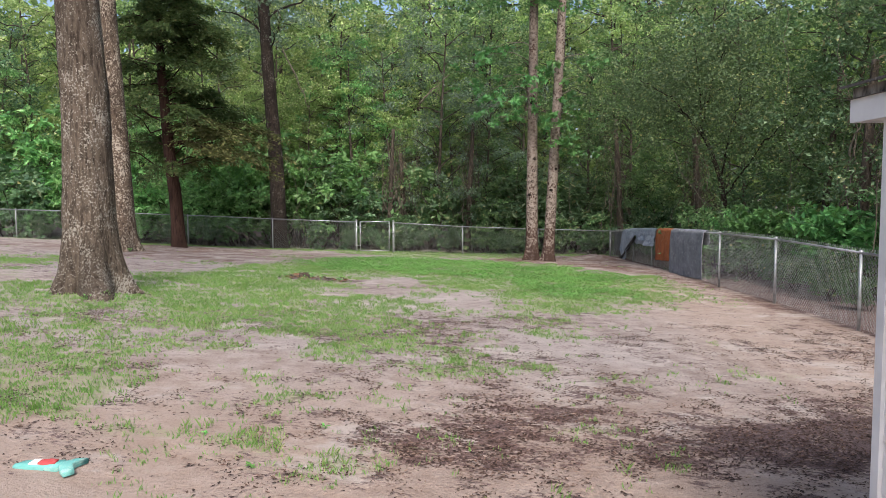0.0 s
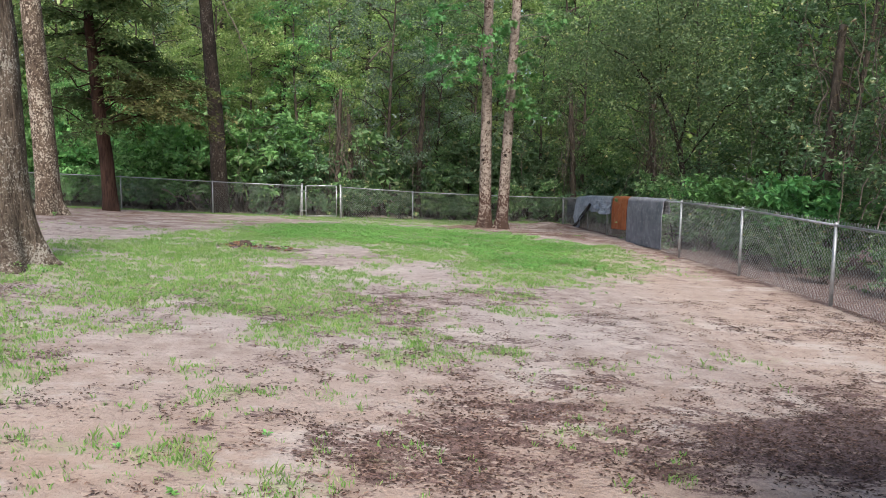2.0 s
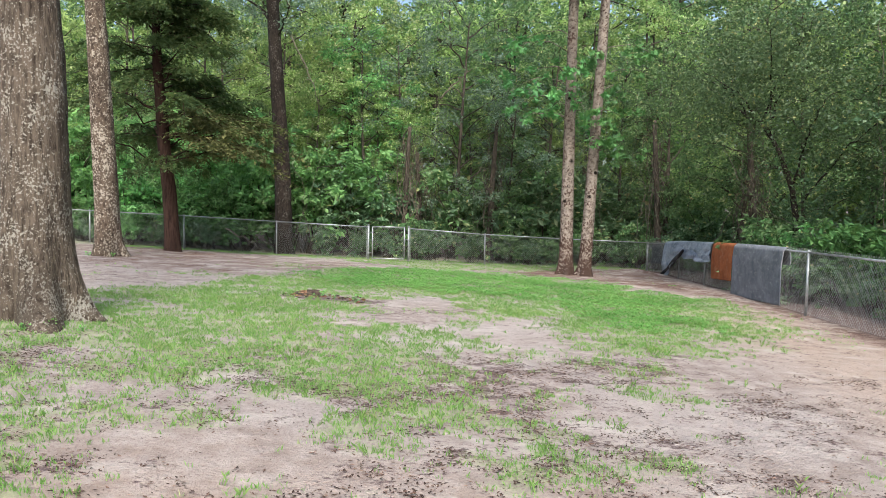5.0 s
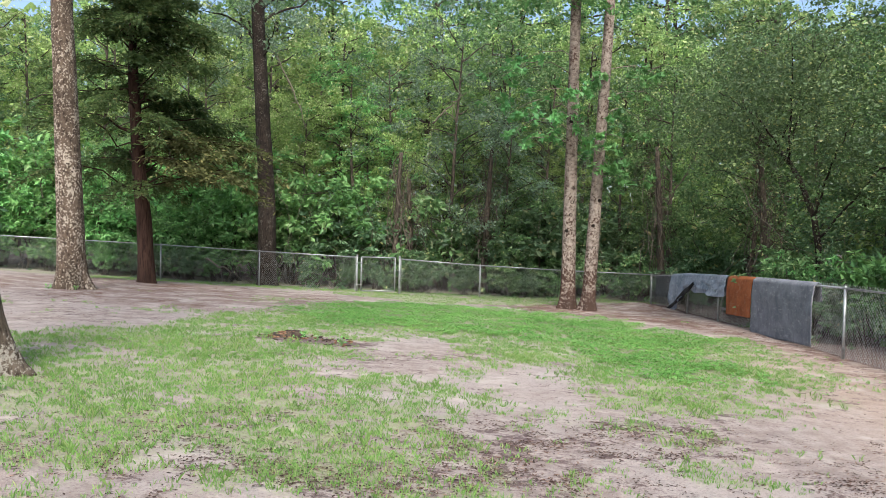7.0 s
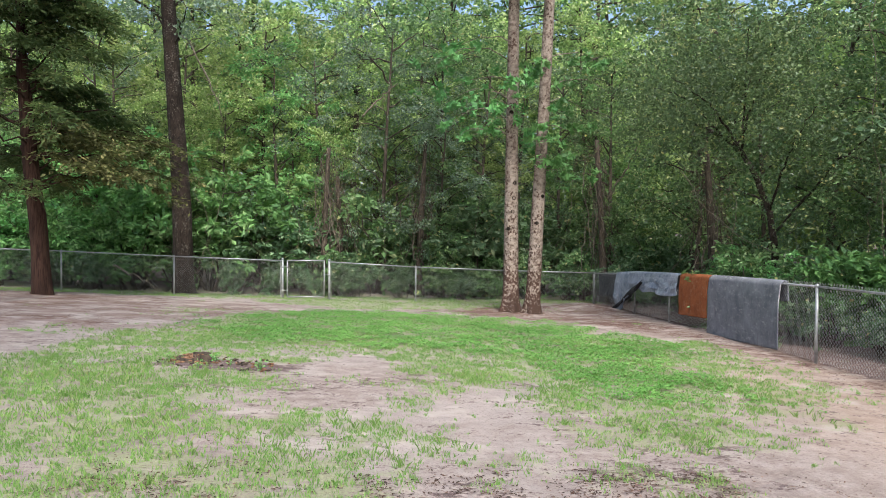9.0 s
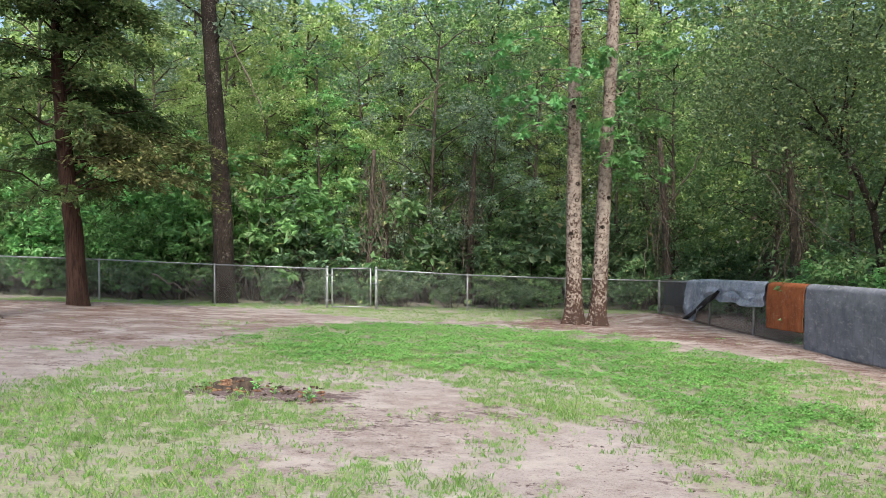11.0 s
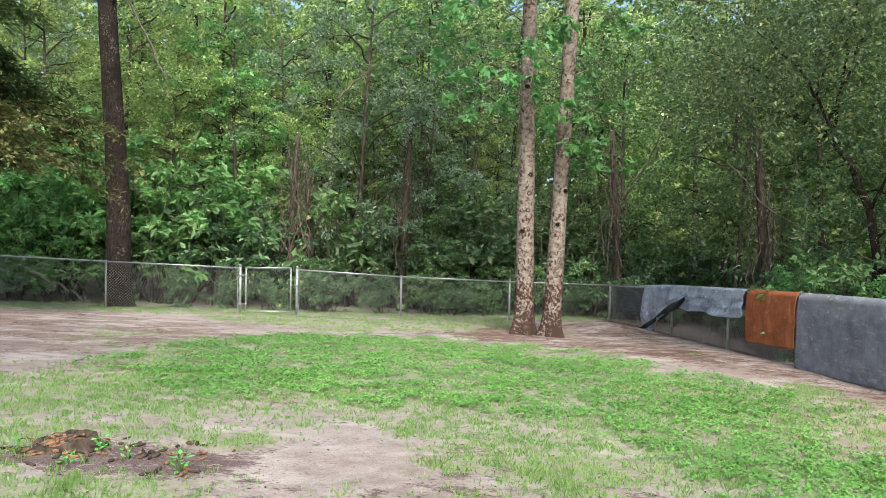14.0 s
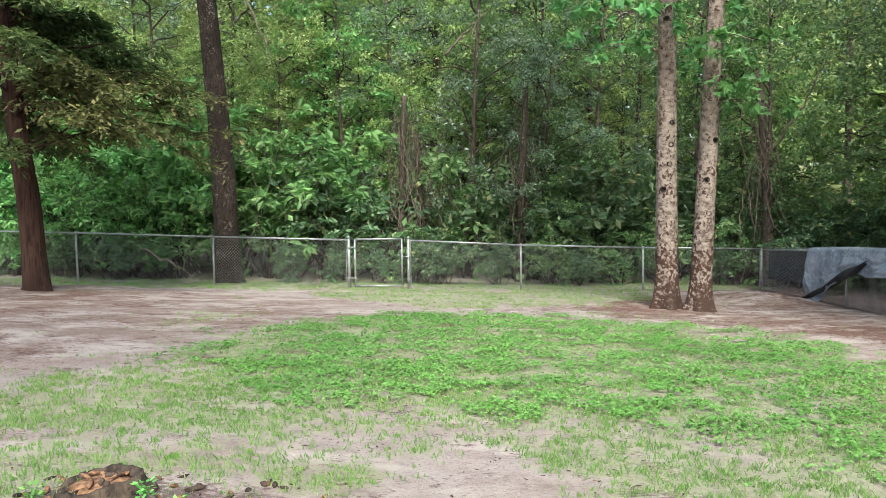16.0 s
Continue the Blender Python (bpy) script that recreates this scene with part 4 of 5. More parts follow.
# ---- the woods beyond the fence ----
def woodland_tree(name, label, height, r0, crown_low, spread, n_leaves, leaf_m, leaf_size, seed, at, group, clump=0.75, vines=0):
    base = (at[0], at[1], gz(at[0], at[1]))
    tree = thing(name, label, "tree", base, group)
    r = np.random.default_rng(seed)
    lean = r.normal(size=2) * 0.05 * height
    pts = np.array([(0, 0, -0.1), (lean[0] * 0.2 + r.normal() * 0.12, lean[1] * 0.2, height * 0.3), (lean[0] * 0.6, lean[1] * 0.6 + r.normal() * 0.15, height * 0.65), (lean[0], lean[1], height)])
    g, line, rad = trunk_geo(pts, r0, r0 * 0.25, r0 * 0.5, 10, 22, 0.05, 4, seed, 0.4)
    part("trunk", g, BARK_WOOD, tree)
    g, tips = limbs_geo(line, rad, np.linspace(crown_low, height * 0.98, 20), spread, 0.9, seed + 9, r0 * 0.35)
    for limb in g:
        part("limb", limb, BARK_WOOD, tree)
    part("crown", leaf_cloud(clumped(tips, n_leaves, clump, 0.7), leaf_size, "crown", leaf_m, 0.4), leaf_m, tree)
    return tree


def shrub(name, label, height, width, n_leaves, leaf_m, leaf_size, seed, at, group):
    base = (at[0], at[1], gz(at[0], at[1]))
    bush = thing(name, label, "shrub", base, group)
    r = np.random.default_rng(seed)
    tips = []
    for i in range(9):
        g = Geo()
        a, d = r.uniform(0, 2 * np.pi), width * r.uniform(0.1, 0.6)
        q = np.array([math.cos(a) * d, math.sin(a) * d, height * r.uniform(0.35, 0.95)])
        b = bend((r.normal() * 0.1, r.normal() * 0.1, -0.05), q, 7, 0.3, -0.12 * height)
        g.tube(b, np.linspace(0.018, 0.004, 7), 4, False)
        part("stem", g, BARK_WOOD, bush)
        tips += [b[3], b[4], b[5], b[6], b[6] + r.normal(size=3) * 0.2, b[6] - np.array([0, 0, height * 0.3])]
    part("foliage", leaf_cloud(clumped(np.array(tips), n_leaves, 0.26 * max(1, width * 0.5), 0.8, 30), leaf_size, "foliage", leaf_m, 0.25), leaf_m, bush)
    return bush


WOODS = "woodland behind the fence"
kinds = [
    woodland_tree("woodland_tree", "slender woodland tree with dense dark evergreen leaves", 9.5, 0.10, 1.2, 2.0, 7600, LEAF_DARK, 0.14, 101, (2.2, 38.8), WOODS),
    woodland_tree("woodland_tree", "young broadleaf tree with fresh green leaves in thick woods", 10.5, 0.12, 1.6, 2.3, 7200, LEAF_MID, 0.16, 102, (1.8, 37.0), WOODS),
    woodland_tree("woodland_tree", "drooping grey-green oak sapling crowded in the woods", 10.0, 0.11, 1.8, 2.4, 9000, LEAF_GREY, 0.12, 103, (-0.6, 36.2), WOODS),
    woodland_tree("woodland_tree", "vine-draped tree with yellow-green leaves coloured bright as if sunlit", 11.5, 0.13, 1.4, 2.2, 7200, LEAF_YELLOW_LIT, 0.17, 104, (-5.9, 40.5), WOODS),
    woodland_tree("woodland_tree", "leafy woodland tree smothered in lush vines", 9.0, 0.10, 0.7, 1.6, 7600, LEAF_LUSH, 0.15, 105, (-4.7, 36.6), WOODS),
    woodland_tree("woodland_tree", "tall woodland tree with a high dark green crown", 17.0, 0.20, 5.0, 3.6, 8000, LEAF_MID, 0.24, 106, (-2.0, 45.0), WOODS, 1.2),
]
DARK_T, MID_T, GREY_T, YEL_T, LUSH_T, TALL_T = kinds


def plant(src, x, y, turn, size):
    c = copy_thing(src, pose(x, y, gz(x, y), 0, 0, turn) @ Matrix.Diagonal((size, size, size, 1)))
    c.scale = (size, size, size)
    return c


for src, x, y, size in [
    (GREY_T, 1.6, 35.6, 0.7), (YEL_T, -6.8, 37.0, 0.6), (YEL_T, -3.9, 37.4, 0.62), (YEL_T, -2.7, 36.6, 0.5), (YEL_T, 0.3, 37.6, 0.62), (YEL_T, 3.6, 37.0, 0.6), (YEL_T, -8.4, 37.6, 0.58), (YEL_T, -10.2, 37.8, 0.6), (YEL_T, -12.4, 37.4, 0.6), (MID_T, 3.2, 35.6, 0.8), (GREY_T, 4.6, 37.4, 0.9), (DARK_T, 6.4, 35.8, 0.85), (MID_T, 7.8, 33.6, 0.8), (DARK_T, -19.5, 36.5, 1.0), (YEL_T, 1.0, 39.6, 1.0),
    (YEL_T, 5.6, 40.0, 1.0), (MID_T, -15.8, 38.5, 1.0), (YEL_T, -0.6, 42.0, 1.1), (YEL_T, 8.4, 38.2, 1.0), (MID_T, -22.5, 38, 1.0), (GREY_T, -3.0, 38.4, 0.95),
    (GREY_T, -12.8, 42.5, 1.0), (MID_T, 2.8, 42.4, 1.1),
    (YEL_T, -8.8, 38.6, 0.85), (YEL_T, -5.4, 38.2, 0.9), (YEL_T, -11.6, 39.6, 0.9), (YEL_T, -6.9, 44.5, 1.1), (YEL_T, -10.6, 44.5, 1.1), (YEL_T, -3.4, 42.6, 1.0), (YEL_T, 5.0, 45.5, 1.1), (YEL_T, 9.6, 43.0, 1.1), (YEL_T, -17.5, 44.0, 1.1), (YEL_T, -22.5, 41.0, 1.1),
    (LUSH_T, -10.4, 36.0, 0.34), (LUSH_T, -12.6, 35.2, 0.36), (LUSH_T, -16.2, 35.6, 0.5), (LUSH_T, -8.4, 36.2, 0.34), (LUSH_T, -6.2, 36.0, 0.36), (LUSH_T, -21.5, 35.2, 0.8), (LUSH_T, 8.0, 36.5, 0.9), (LUSH_T, -14.5, 36.6, 0.55), (YEL_T, -18.8, 38.0, 0.9), (YEL_T, -15.0, 41.0, 1.0),
    (TALL_T, -7.0, 50.0, 1.1), (TALL_T, 3.5, 48.5, 1.1), (TALL_T, 0.2, 51.0, 1.15), (TALL_T, 7.4, 50.5, 1.15), (TALL_T, -10.0, 47.0, 1.0), (TALL_T, 11.0, 48.0, 1.1), (TALL_T, 15.5, 44.0, 1.05), (TALL_T, 13.4, 50.0, 1.15), (TALL_T, -13.0, 52.0, 1.0), (TALL_T, -19.0, 49.0, 1.0), 
    # beside the yard
    (MID_T, 9.6, 30.4, 0.9), (DARK_T, 10.4, 27.2, 0.9), (MID_T, 11.0, 23.0, 0.95), (DARK_T, 10.8, 19.4, 0.9), (DARK_T, 10.2, 15.6, 0.9), (DARK_T, 10.6, 11.8, 0.9), (MID_T, 13.0, 28.4, 1.1), (DARK_T, 13.6, 17.0, 1.1),
    (MID_T, 8.8, 28.4, 0.75), (MID_T, 12.6, 25.0, 1.0), (DARK_T, 13.2, 21.2, 1.05),
    (YEL_T, 12.0, 33.0, 1.0),
    (TALL_T, 17.6, 19.6, 1.0), (TALL_T, 17.0, 12.0, 1.0),
]:
    plant(src, x, y, rng.uniform(0, 360), size * rng.uniform(0.92, 1.08))


def arching_tree():
    """A dark tree that leans out over the side fence, with its small-leaved crown hanging above it."""
    base = (7.85, 21.9, gz(7.85, 21.9))
    tree = thing("leaning_tree", "dark leaning tree arching over the side fence with small olive leaves", "tree", base)
    o = np.array(base)
    r = np.random.default_rng(41)

    def limb(name, pts, r0, r1):
        g = Geo()
        p = np.asarray(pts, float) - o
        t = np.linspace(0, 1, 22)
        line = np.stack([np.interp(t, np.linspace(0, 1, len(p)), p[:, k]) for k in range(3)], 1)
        for _ in range(4):
            line[1:-1] = (line[:-2] + line[1:-1] * 2 + line[2:]) / 4
        line[1:-1] += r.normal(size=(20, 3)) * 0.018
        g.tube(line, np.linspace(r0, r1, 22), 10, True)
        part(name, g, BARK_DARK, tree)
        return line

    trunk = limb("trunk", [(7.85, 21.9, base[2] - 0.1), (7.85, 21.9, 0.8), (7.7, 21.9, 2.0), (7.4, 22.2, 3.05), (7.5, 23.3, 3.6), (7.2, 24.8, 4.3)], 0.085, 0.04)
    tips = []
    for start, end in [((7.3, 22.2, 3.1), (5.2, 21.2, 4.6)), ((7.4, 23.3, 3.6), (5.6, 23.6, 4.9)), ((7.2, 24.4, 4.1), (6.2, 26.2, 5.0)), ((7.7, 21.9, 2.0), (7.3, 19.6, 3.8)),
                       ((7.3, 22.6, 3.3), (7.6, 21.0, 5.8)), ((7.4, 23.3, 3.6), (8.4, 23.0, 6.0)), ((7.2, 24.8, 4.3), (7.6, 26.4, 6.2)), ((7.8, 21.9, 1.5), (8.8, 18.8, 3.8)), ((7.3, 22.4, 3.2), (6.4, 20.4, 5.4))]:
        mid = (np.array(start) + np.array(end)) / 2 + np.array([0, 0, 0.35])
        line = limb("limb", [start, mid, end], 0.03, 0.008)
        for k in range(7, 22, 2):
            for _ in range(2):
                tips.append(line[k] + r.normal(size=3) * np.array([0.5, 0.55, 0.3]))
    part("crown", leaf_cloud(clumped(np.array(tips), 26000, 0.6, 0.9, 26), 0.08, "crown", LEAF_OLIVE, 0.35, 0.62), LEAF_OLIVE, tree)
    hang = []
    for _ in range(110):
        c = tips[r.integers(len(tips))]
        hang.append(c + np.array([0, 0, -1.0]) * np.linspace(0, r.uniform(0.6, 2.0), 40)[:, None] + r.normal(size=(40, 3)) * 0.09)
    part("hanging_sprays", leaf_cloud(np.concatenate(hang), 0.08, "hanging_sprays", LEAF_OLIVE, 0.7, 0.55), LEAF_OLIVE, tree, "leafy sprays hanging from the limbs")


arching_tree()


def vine_snag(x, y, high, lean, seed):
    """A dead trunk wrapped in brown hanging vine stems."""
    base = (x, y, gz(x, y))
    snag = thing("dead_snag", "dead trunk wrapped in tangled brown vine stems", "tree", base, "vine-wrapped snags")
    r = np.random.default_rng(seed)
    g, line, rad = trunk_geo(np.array([(0, 0, -0.1), (lean * 0.4, 0, high * 0.5), (lean, 0.1, high)]), 0.15, 0.07, 0.08, 12, 24, 0.06, 4, seed, 0.4)
    part("trunk", g, BARK_WOOD, snag)
    for _ in range(22):
        h0, h1 = r.uniform(0.0, 0.5) * high, r.uniform(0.6, 1.0) * high
        a, b = along(line, h1), along(line, h0)
        a = a + np.append(r.normal(size=2) * 0.25, 0)
        b = b + np.append(r.normal(size=2) * 0.5, 0)
        g = Geo()
        g.tube(bend(a, b, 12, 0.35), np.linspace(0.008, 0.014, 12), 5, False)
        part("vine", g, VINE, snag)
    c = np.concatenate([along(line, h) + r.normal(size=(34, 3)) * np.array([0.30, 0.25, 0.16]) for h in np.linspace(high * 0.3, high, 16)])
    part("dead_leaves", leaf_cloud(c, 0.10, "dead_leaves", LEAF_DEAD, 0.6, 0.4), LEAF_DEAD, snag, "withered brown leaves")


vine_snag(-2.6, 34.3, 5.4, 0.2, 61)
vine_snag(-1.9, 34.6, 4.4, -0.2, 62)
vine_snag(0.9, 34.4, 5.8, 0.25, 63)
vine_snag(7.2, 31.9, 5.6, -0.3, 64)
vine_snag(8.9, 17.0, 5.0, 0.3, 65)
vine_snag(9.1, 14.6, 5.2, -0.2, 66)
vine_snag(8.7, 26.6, 4.8, -0.3, 67)

BRUSH = "undergrowth along the fence"
bushes = [
    shrub("woodland_shrub", "low dark evergreen shrub in the undergrowth", 1.5, 1.6, 1900, LEAF_DARK, 0.12, 201, (-1.6, 32.6), BRUSH),
    shrub("woodland_shrub", "bright green vine-covered shrub behind the fence", 2.0, 2.0, 2300, LEAF_LUSH, 0.125, 202, (-10.4, 33.2), BRUSH),
    shrub("woodland_shrub", "leafy green shrub pressing against the fence", 1.8, 1.7, 1900, LEAF_MID, 0.125, 203, (1.8, 33.0), BRUSH),
    shrub("woodland_shrub", "feathery fern-like shrub with layered fronds", 1.6, 1.8, 2400, LEAF_GUM, 0.15, 204, (9.2, 17.6), BRUSH),
]
DARK_S, LUSH_S, MID_S, FERN_S = bushes
spots = []
for x in np.arange(-24, 7.2, 1.15):
    src = DARK_S if rng.random() < 0.75 else (LUSH_S if x < -5.5 else MID_S)
    spots.append((src, x + rng.uniform(-0.4, 0.4), 32.6 + rng.uniform(0, 1.2), rng.uniform(0.65, 1.05)))
    src = (LUSH_S if rng.random() < 0.9 else MID_S) if x < -5.5 else (DARK_S if rng.random() < 0.5 else MID_S)
    spots.append((src, x + rng.uniform(-0.5, 0.5), 34.6 + rng.uniform(0, 1.9), rng.uniform(1.5, 2.5)))
for y in np.arange(4.5, 31, 1.35):
    spots.append((DARK_S if rng.random() < 0.6 else MID_S, 9.2 + rng.uniform(-0.5, 0.9), y, rng.uniform(0.8, 1.3)))
    spots.append((DARK_S, 7.7 + rng.uniform(-0.3, 0.5), y + 0.3, rng.uniform(0.35, 0.7)))
spots += [(LUSH_S, 7.6, 20.6, 0.75), (MID_S, 7.5, 21.4, 1.0), (MID_S, 7.4, 22.6, 1.05), (DARK_S, 7.6, 19.6, 1.0), (LUSH_S, -10.6, 33.9, 1.5), (LUSH_S, -12.2, 34.0, 1.6), (LUSH_S, -9.2, 34.2, 1.4), (LUSH_S, -13.8, 34.0, 1.5), (FERN_S, 8.4, 19.2, 1.15), (FERN_S, 8.8, 16.4, 1.2), (FERN_S, 8.3, 21.5, 0.9), (LUSH_S, 8.4, 24.6, 0.8), (DARK_S, -19.4, 33.8, 2.4), (DARK_S, -20.6, 33.6, 2.6), (DARK_S, -18.4, 34.0, 2.0), (LUSH_S, -17.0, 34.2, 1.6), (DARK_S, 7.8, 31.6, 1.2), (DARK_S, 8.6, 33.0, 1.5), (MID_S, 9.6, 34.4, 1.8), (DARK_S, 7.6, 34.6, 1.5), (DARK_S, 9.8, 32.0, 1.6), (DARK_S, 10.8, 36.0, 1.9), (DARK_S, 12.0, 33.0, 2.0)]
for src, x, y, size in spots:
    if abs(x + 7.1) < 1.3 and y < 33.6:
        continue
    plant(src, x, y, rng.uniform(0, 360), size)


def far_woods():
    """Woods too deep to tell apart, closing the view behind the nearer trees."""
    k = 66000
    side = rng.random(k)
    u = rng.uniform(-1, 1, k)
    x = np.where(side < 0.68, u * 46 - 8, 24 + rng.uniform(0, 10, k))
    y = np.where(side < 0.68, 55 + rng.uniform(0, 12, k), rng.uniform(-4, 60, k))
    hill = 11 + 9 * ragged(x * 0.6, y * 0.6, 77)
    z = rng.random(k) ** 0.8 * hill
    # the bright leaf colour paints sunlight onto these deep woods
    g = leaf_cloud(np.stack([x, y, z - 0.5], 1) + rng.normal(size=(k, 3)) * 0.3, 0.8, "far_woods", LEAF_YELLOW_LIT, 0.3, 0.7)
    tagged(new("far_woods", g), "dense green woods rising behind the nearer trees", "woods", kind="stuff")


far_woods()


def vine_tangle():
    """Hanging vines and pale dead stems among the trees."""
    g = Geo()
    for i in range(56):
        if i < 38:
            x, y = rng.uniform(-16, 8), rng.uniform(33.2, 37)
        else:
            x, y = rng.uniform(8.2, 11.5), rng.uniform(7, 31)
        h = rng.uniform(2.5, 7.5)
        a = np.array([x, y, gz(x, y) + rng.uniform(0, 1.0)])
        b = a + np.array([rng.normal() * 0.7, rng.normal() * 0.5, h])
        g.tube(bend(a, b, 14, 0.3), np.linspace(0.010, 0.005, 14) * rng.uniform(0.6, 1.2), 5, False)
    tagged(part("hanging_vines", g, TWIG, None), "pale hanging vines and dead stems among the trees", "vines", kind="stuff")


vine_tangle()


def dead_branch(label, pts, r):
    g = Geo()
    p = np.asarray(pts, float)
    t = np.linspace(0, 1, 16)
    line = np.stack([np.interp(t, np.linspace(0, 1, len(p)), p[:, k]) for k in range(3)], 1)
    line[1:-1] += rng.normal(size=(14, 3)) * 0.03
    g.tube(line, np.linspace(r, r * 0.3, 16), 6, True)
    for k in (5, 8, 10, 12, 13):
        e = line[k] + rng.normal(size=3) * 0.35 + (line[-1] - line[k]) * 0.25
        g.tube(bend(line[k], e, 5, 0.1), np.linspace(r * 0.4, r * 0.12, 5), 5, False)
    tagged(part("dead_branch", g, TWIG, None), label, "branch")


dead_branch("pale bare branch hanging from the tall shade tree", [(-8.3, 33.8, 8.8), (-7.2, 33.4, 8.0), (-6.4, 33.2, 6.6), (-5.9, 33.1, 5.2)], 0.04)
dead_branch("long arching vine reaching over the side fence", [(7.6, 26.5, 3.2), (7.5, 24.6, 2.1), (7.5, 22.6, 1.35), (7.5, 20.8, 1.0), (7.6, 19.6, 1.05)], 0.012)
dead_branch("forked grey dead branch among the leaves", [(7.4, 32.2, 2.6), (7.9, 31.6, 3.8), (8.4, 31.2, 5.0)], 0.04)
dead_branch("broken bare branch high among the leaves", [(-1.2, 34.2, 5.6), (-0.5, 34.0, 6.3), (0.1, 33.9, 6.8)], 0.04)


dead_branch("pale fallen limb lying behind the back fence", [(-9.2, 31.9, 0.28), (-8.6, 31.7, 0.02), (-8.0, 31.5, -0.26), (-7.5, 31.4, gz(-7.5, 31.4) + 0.03)], 0.035)


# ---- stump and debris ----
def build_stump():
    x, y = -2.97, 16.18
    z = gz(x, y)
    stump = thing("tree_stump", "rotting tree stump with a hollow centre in the grass", "stump", (x, y, z))
    a = np.arange(26) * 2 * np.pi / 26
    jag = 0.006 * np.sin(5 * a) + 0.006 * rng.normal(size=26)
    g = Geo()
    rings = []
    for h, r, lift in ((-0.06, 0.29, 0), (0.01, 0.235, 0), (0.03, 0.215, 0.3), (0.052, 0.205, 1.0), (0.057, 0.182, 1.0), (0.02, 0.16, 0.5)):
        rr = r * (1 + 0.06 * np.sin(3 * a + 1) + 0.025 * rng.normal(size=26))
        rings.append(np.stack([rr * np.cos(a), rr * np.sin(a), h + jag * lift + 0.02 * np.sin(a + 1.2) * lift], 1))
    p = np.stack(rings)
    p = np.concatenate([p, p[:, :1]], 1)
    g.grid(p)
    part("rim", g, STUMP, stump, "dark weathered bark rim")
    g = Geo()
    g.tube([(0, 0, -0.02), (0, 0, 0.022), (0, 0, 0.042)], [0.165, 0.165, 0.09], 18)
    part("heartwood", g, HEART, stump, "crumbling orange-brown heartwood")
    for i in range(90):
        dx, dy = (rng.uniform(-0.35, 1.2), rng.normal() * 0.2 - 0.14) if i % 3 else (rng.normal() * 0.14, rng.normal() * 0.14 - 0.05)
        g = Geo()
        l, w = rng.uniform(0.02, 0.055), rng.uniform(0.008, 0.018)
        q = rng.uniform(0, 3.1)
        zz = gz(x + dx, y + dy) - z + (0.04 if math.hypot(dx, dy) < 0.17 else 0.0)
        d = np.array([math.cos(q), math.sin(q), rng.normal() * 0.15]) * l
        c = np.array([dx, dy, zz + w * 0.7])
        g.tube([c - d, c - d * 0.3, c + d * 0.4, c + d], [w * 0.5, w, w * 0.9, w * 0.3], 6)
        chunk = tagged(part("wood_chunk", g, HEART if i % 2 else STUMP, None), "crumbled piece of rotten stump wood", "wood", "stump debris")
        chunk.location = (x, y, z)


build_stump()


# ---- the dropped toy ----
def build_toy():
    x, y = -2.28, 5.20
    toy = thing("plush_dog_toy", "flattened turquoise plush toy with red and white patches lying on sand", "toy", (x, y, gz(x, y)))

    def pad(name, outline, high, material, lift=0.0, label=""):
        o = np.asarray(outline, float)
        c = o.mean(0)
        g = Geo()
        k = len(o)
        rings = [np.column_stack([c + (o - c) * s, np.full(k, lift + h)]) for s, h in ((0.96, -0.01), (1.0, high * 0.45), (0.9, high * 0.85), (0.5, high))]
        p = np.stack(rings)
        p = np.concatenate([p, p[:, :1]], 1)
        g.grid(p)
        g.f.append([g.count - k - 1 + i for i in range(k)])
        part(name, g, material, toy, label)

    pad("body", [(-0.21, -0.02), (-0.17, 0.045), (-0.08, 0.065), (0.02, 0.05), (0.09, 0.06), (0.11, 0.0), (0.08, -0.06), (-0.02, -0.055), (-0.12, -0.06), (-0.19, -0.055)], 0.035, TOY_TEAL)
    pad("tail", [(0.08, 0.03), (0.13, 0.09), (0.20, 0.10), (0.17, 0.03), (0.16, -0.02), (0.21, -0.10), (0.17, -0.16), (0.11, -0.09), (0.08, -0.04)], 0.03, TOY_TEAL, 0.004)
    pad("patch", [(-0.05, -0.04), (-0.06, 0.02), (0.0, 0.045), (0.05, 0.03), (0.055, -0.03), (0.0, -0.05)], 0.012, TOY_RED, 0.032, "red plush patch")
    for i in range(3):
        yy = -0.045 + 0.03 * i
        pad("stripe", [(-0.10, yy), (-0.10, yy + 0.014), (-0.045, yy + 0.016), (-0.045, yy)], 0.008, TOY_WHITE, 0.036, "white stripe")


build_toy()


# ---- loose ground cover ----
def scatter(cover, n, x0, x1, y0, y1, gamma=1.0):
    x, y = rng.uniform(x0, x1, n), rng.uniform(y0, y1, n)
    keep = rng.random(n) < cover(x, y) ** gamma
    return x[keep], y[keep]


def blades(name, label, x, y, high, wide, material):
    k = len(x)
    z = ground_z(x, y)
    h = high * rng.uniform(0.45, 1.3, k)
    a = rng.uniform(0, 2 * np.pi, k)
    lean = rng.uniform(0.15, 0.9, k) * h
    b = rng.uniform(0, 2 * np.pi, k)
    dx, dy = np.cos(a) * wide / 2, np.sin(a) * wide / 2
    lx, ly = np.cos(b) * lean, np.sin(b) * lean
    v = np.stack([np.stack([x - dx, y - dy, z - 0.005], 1), np.stack([x + dx, y + dy, z - 0.005], 1),
                  np.stack([x + dx * 0.7 + lx * 0.4, y + dy * 0.7 + ly * 0.4, z + h * 0.6], 1), np.stack([x + lx, y + ly, z + h], 1)], 1)
    g = Geo()
    g.add(v, np.arange(4)[None] + 4 * np.arange(k)[:, None])
    tagged(part(name, g, material, None, "", False), label, "grass", kind="stuff")


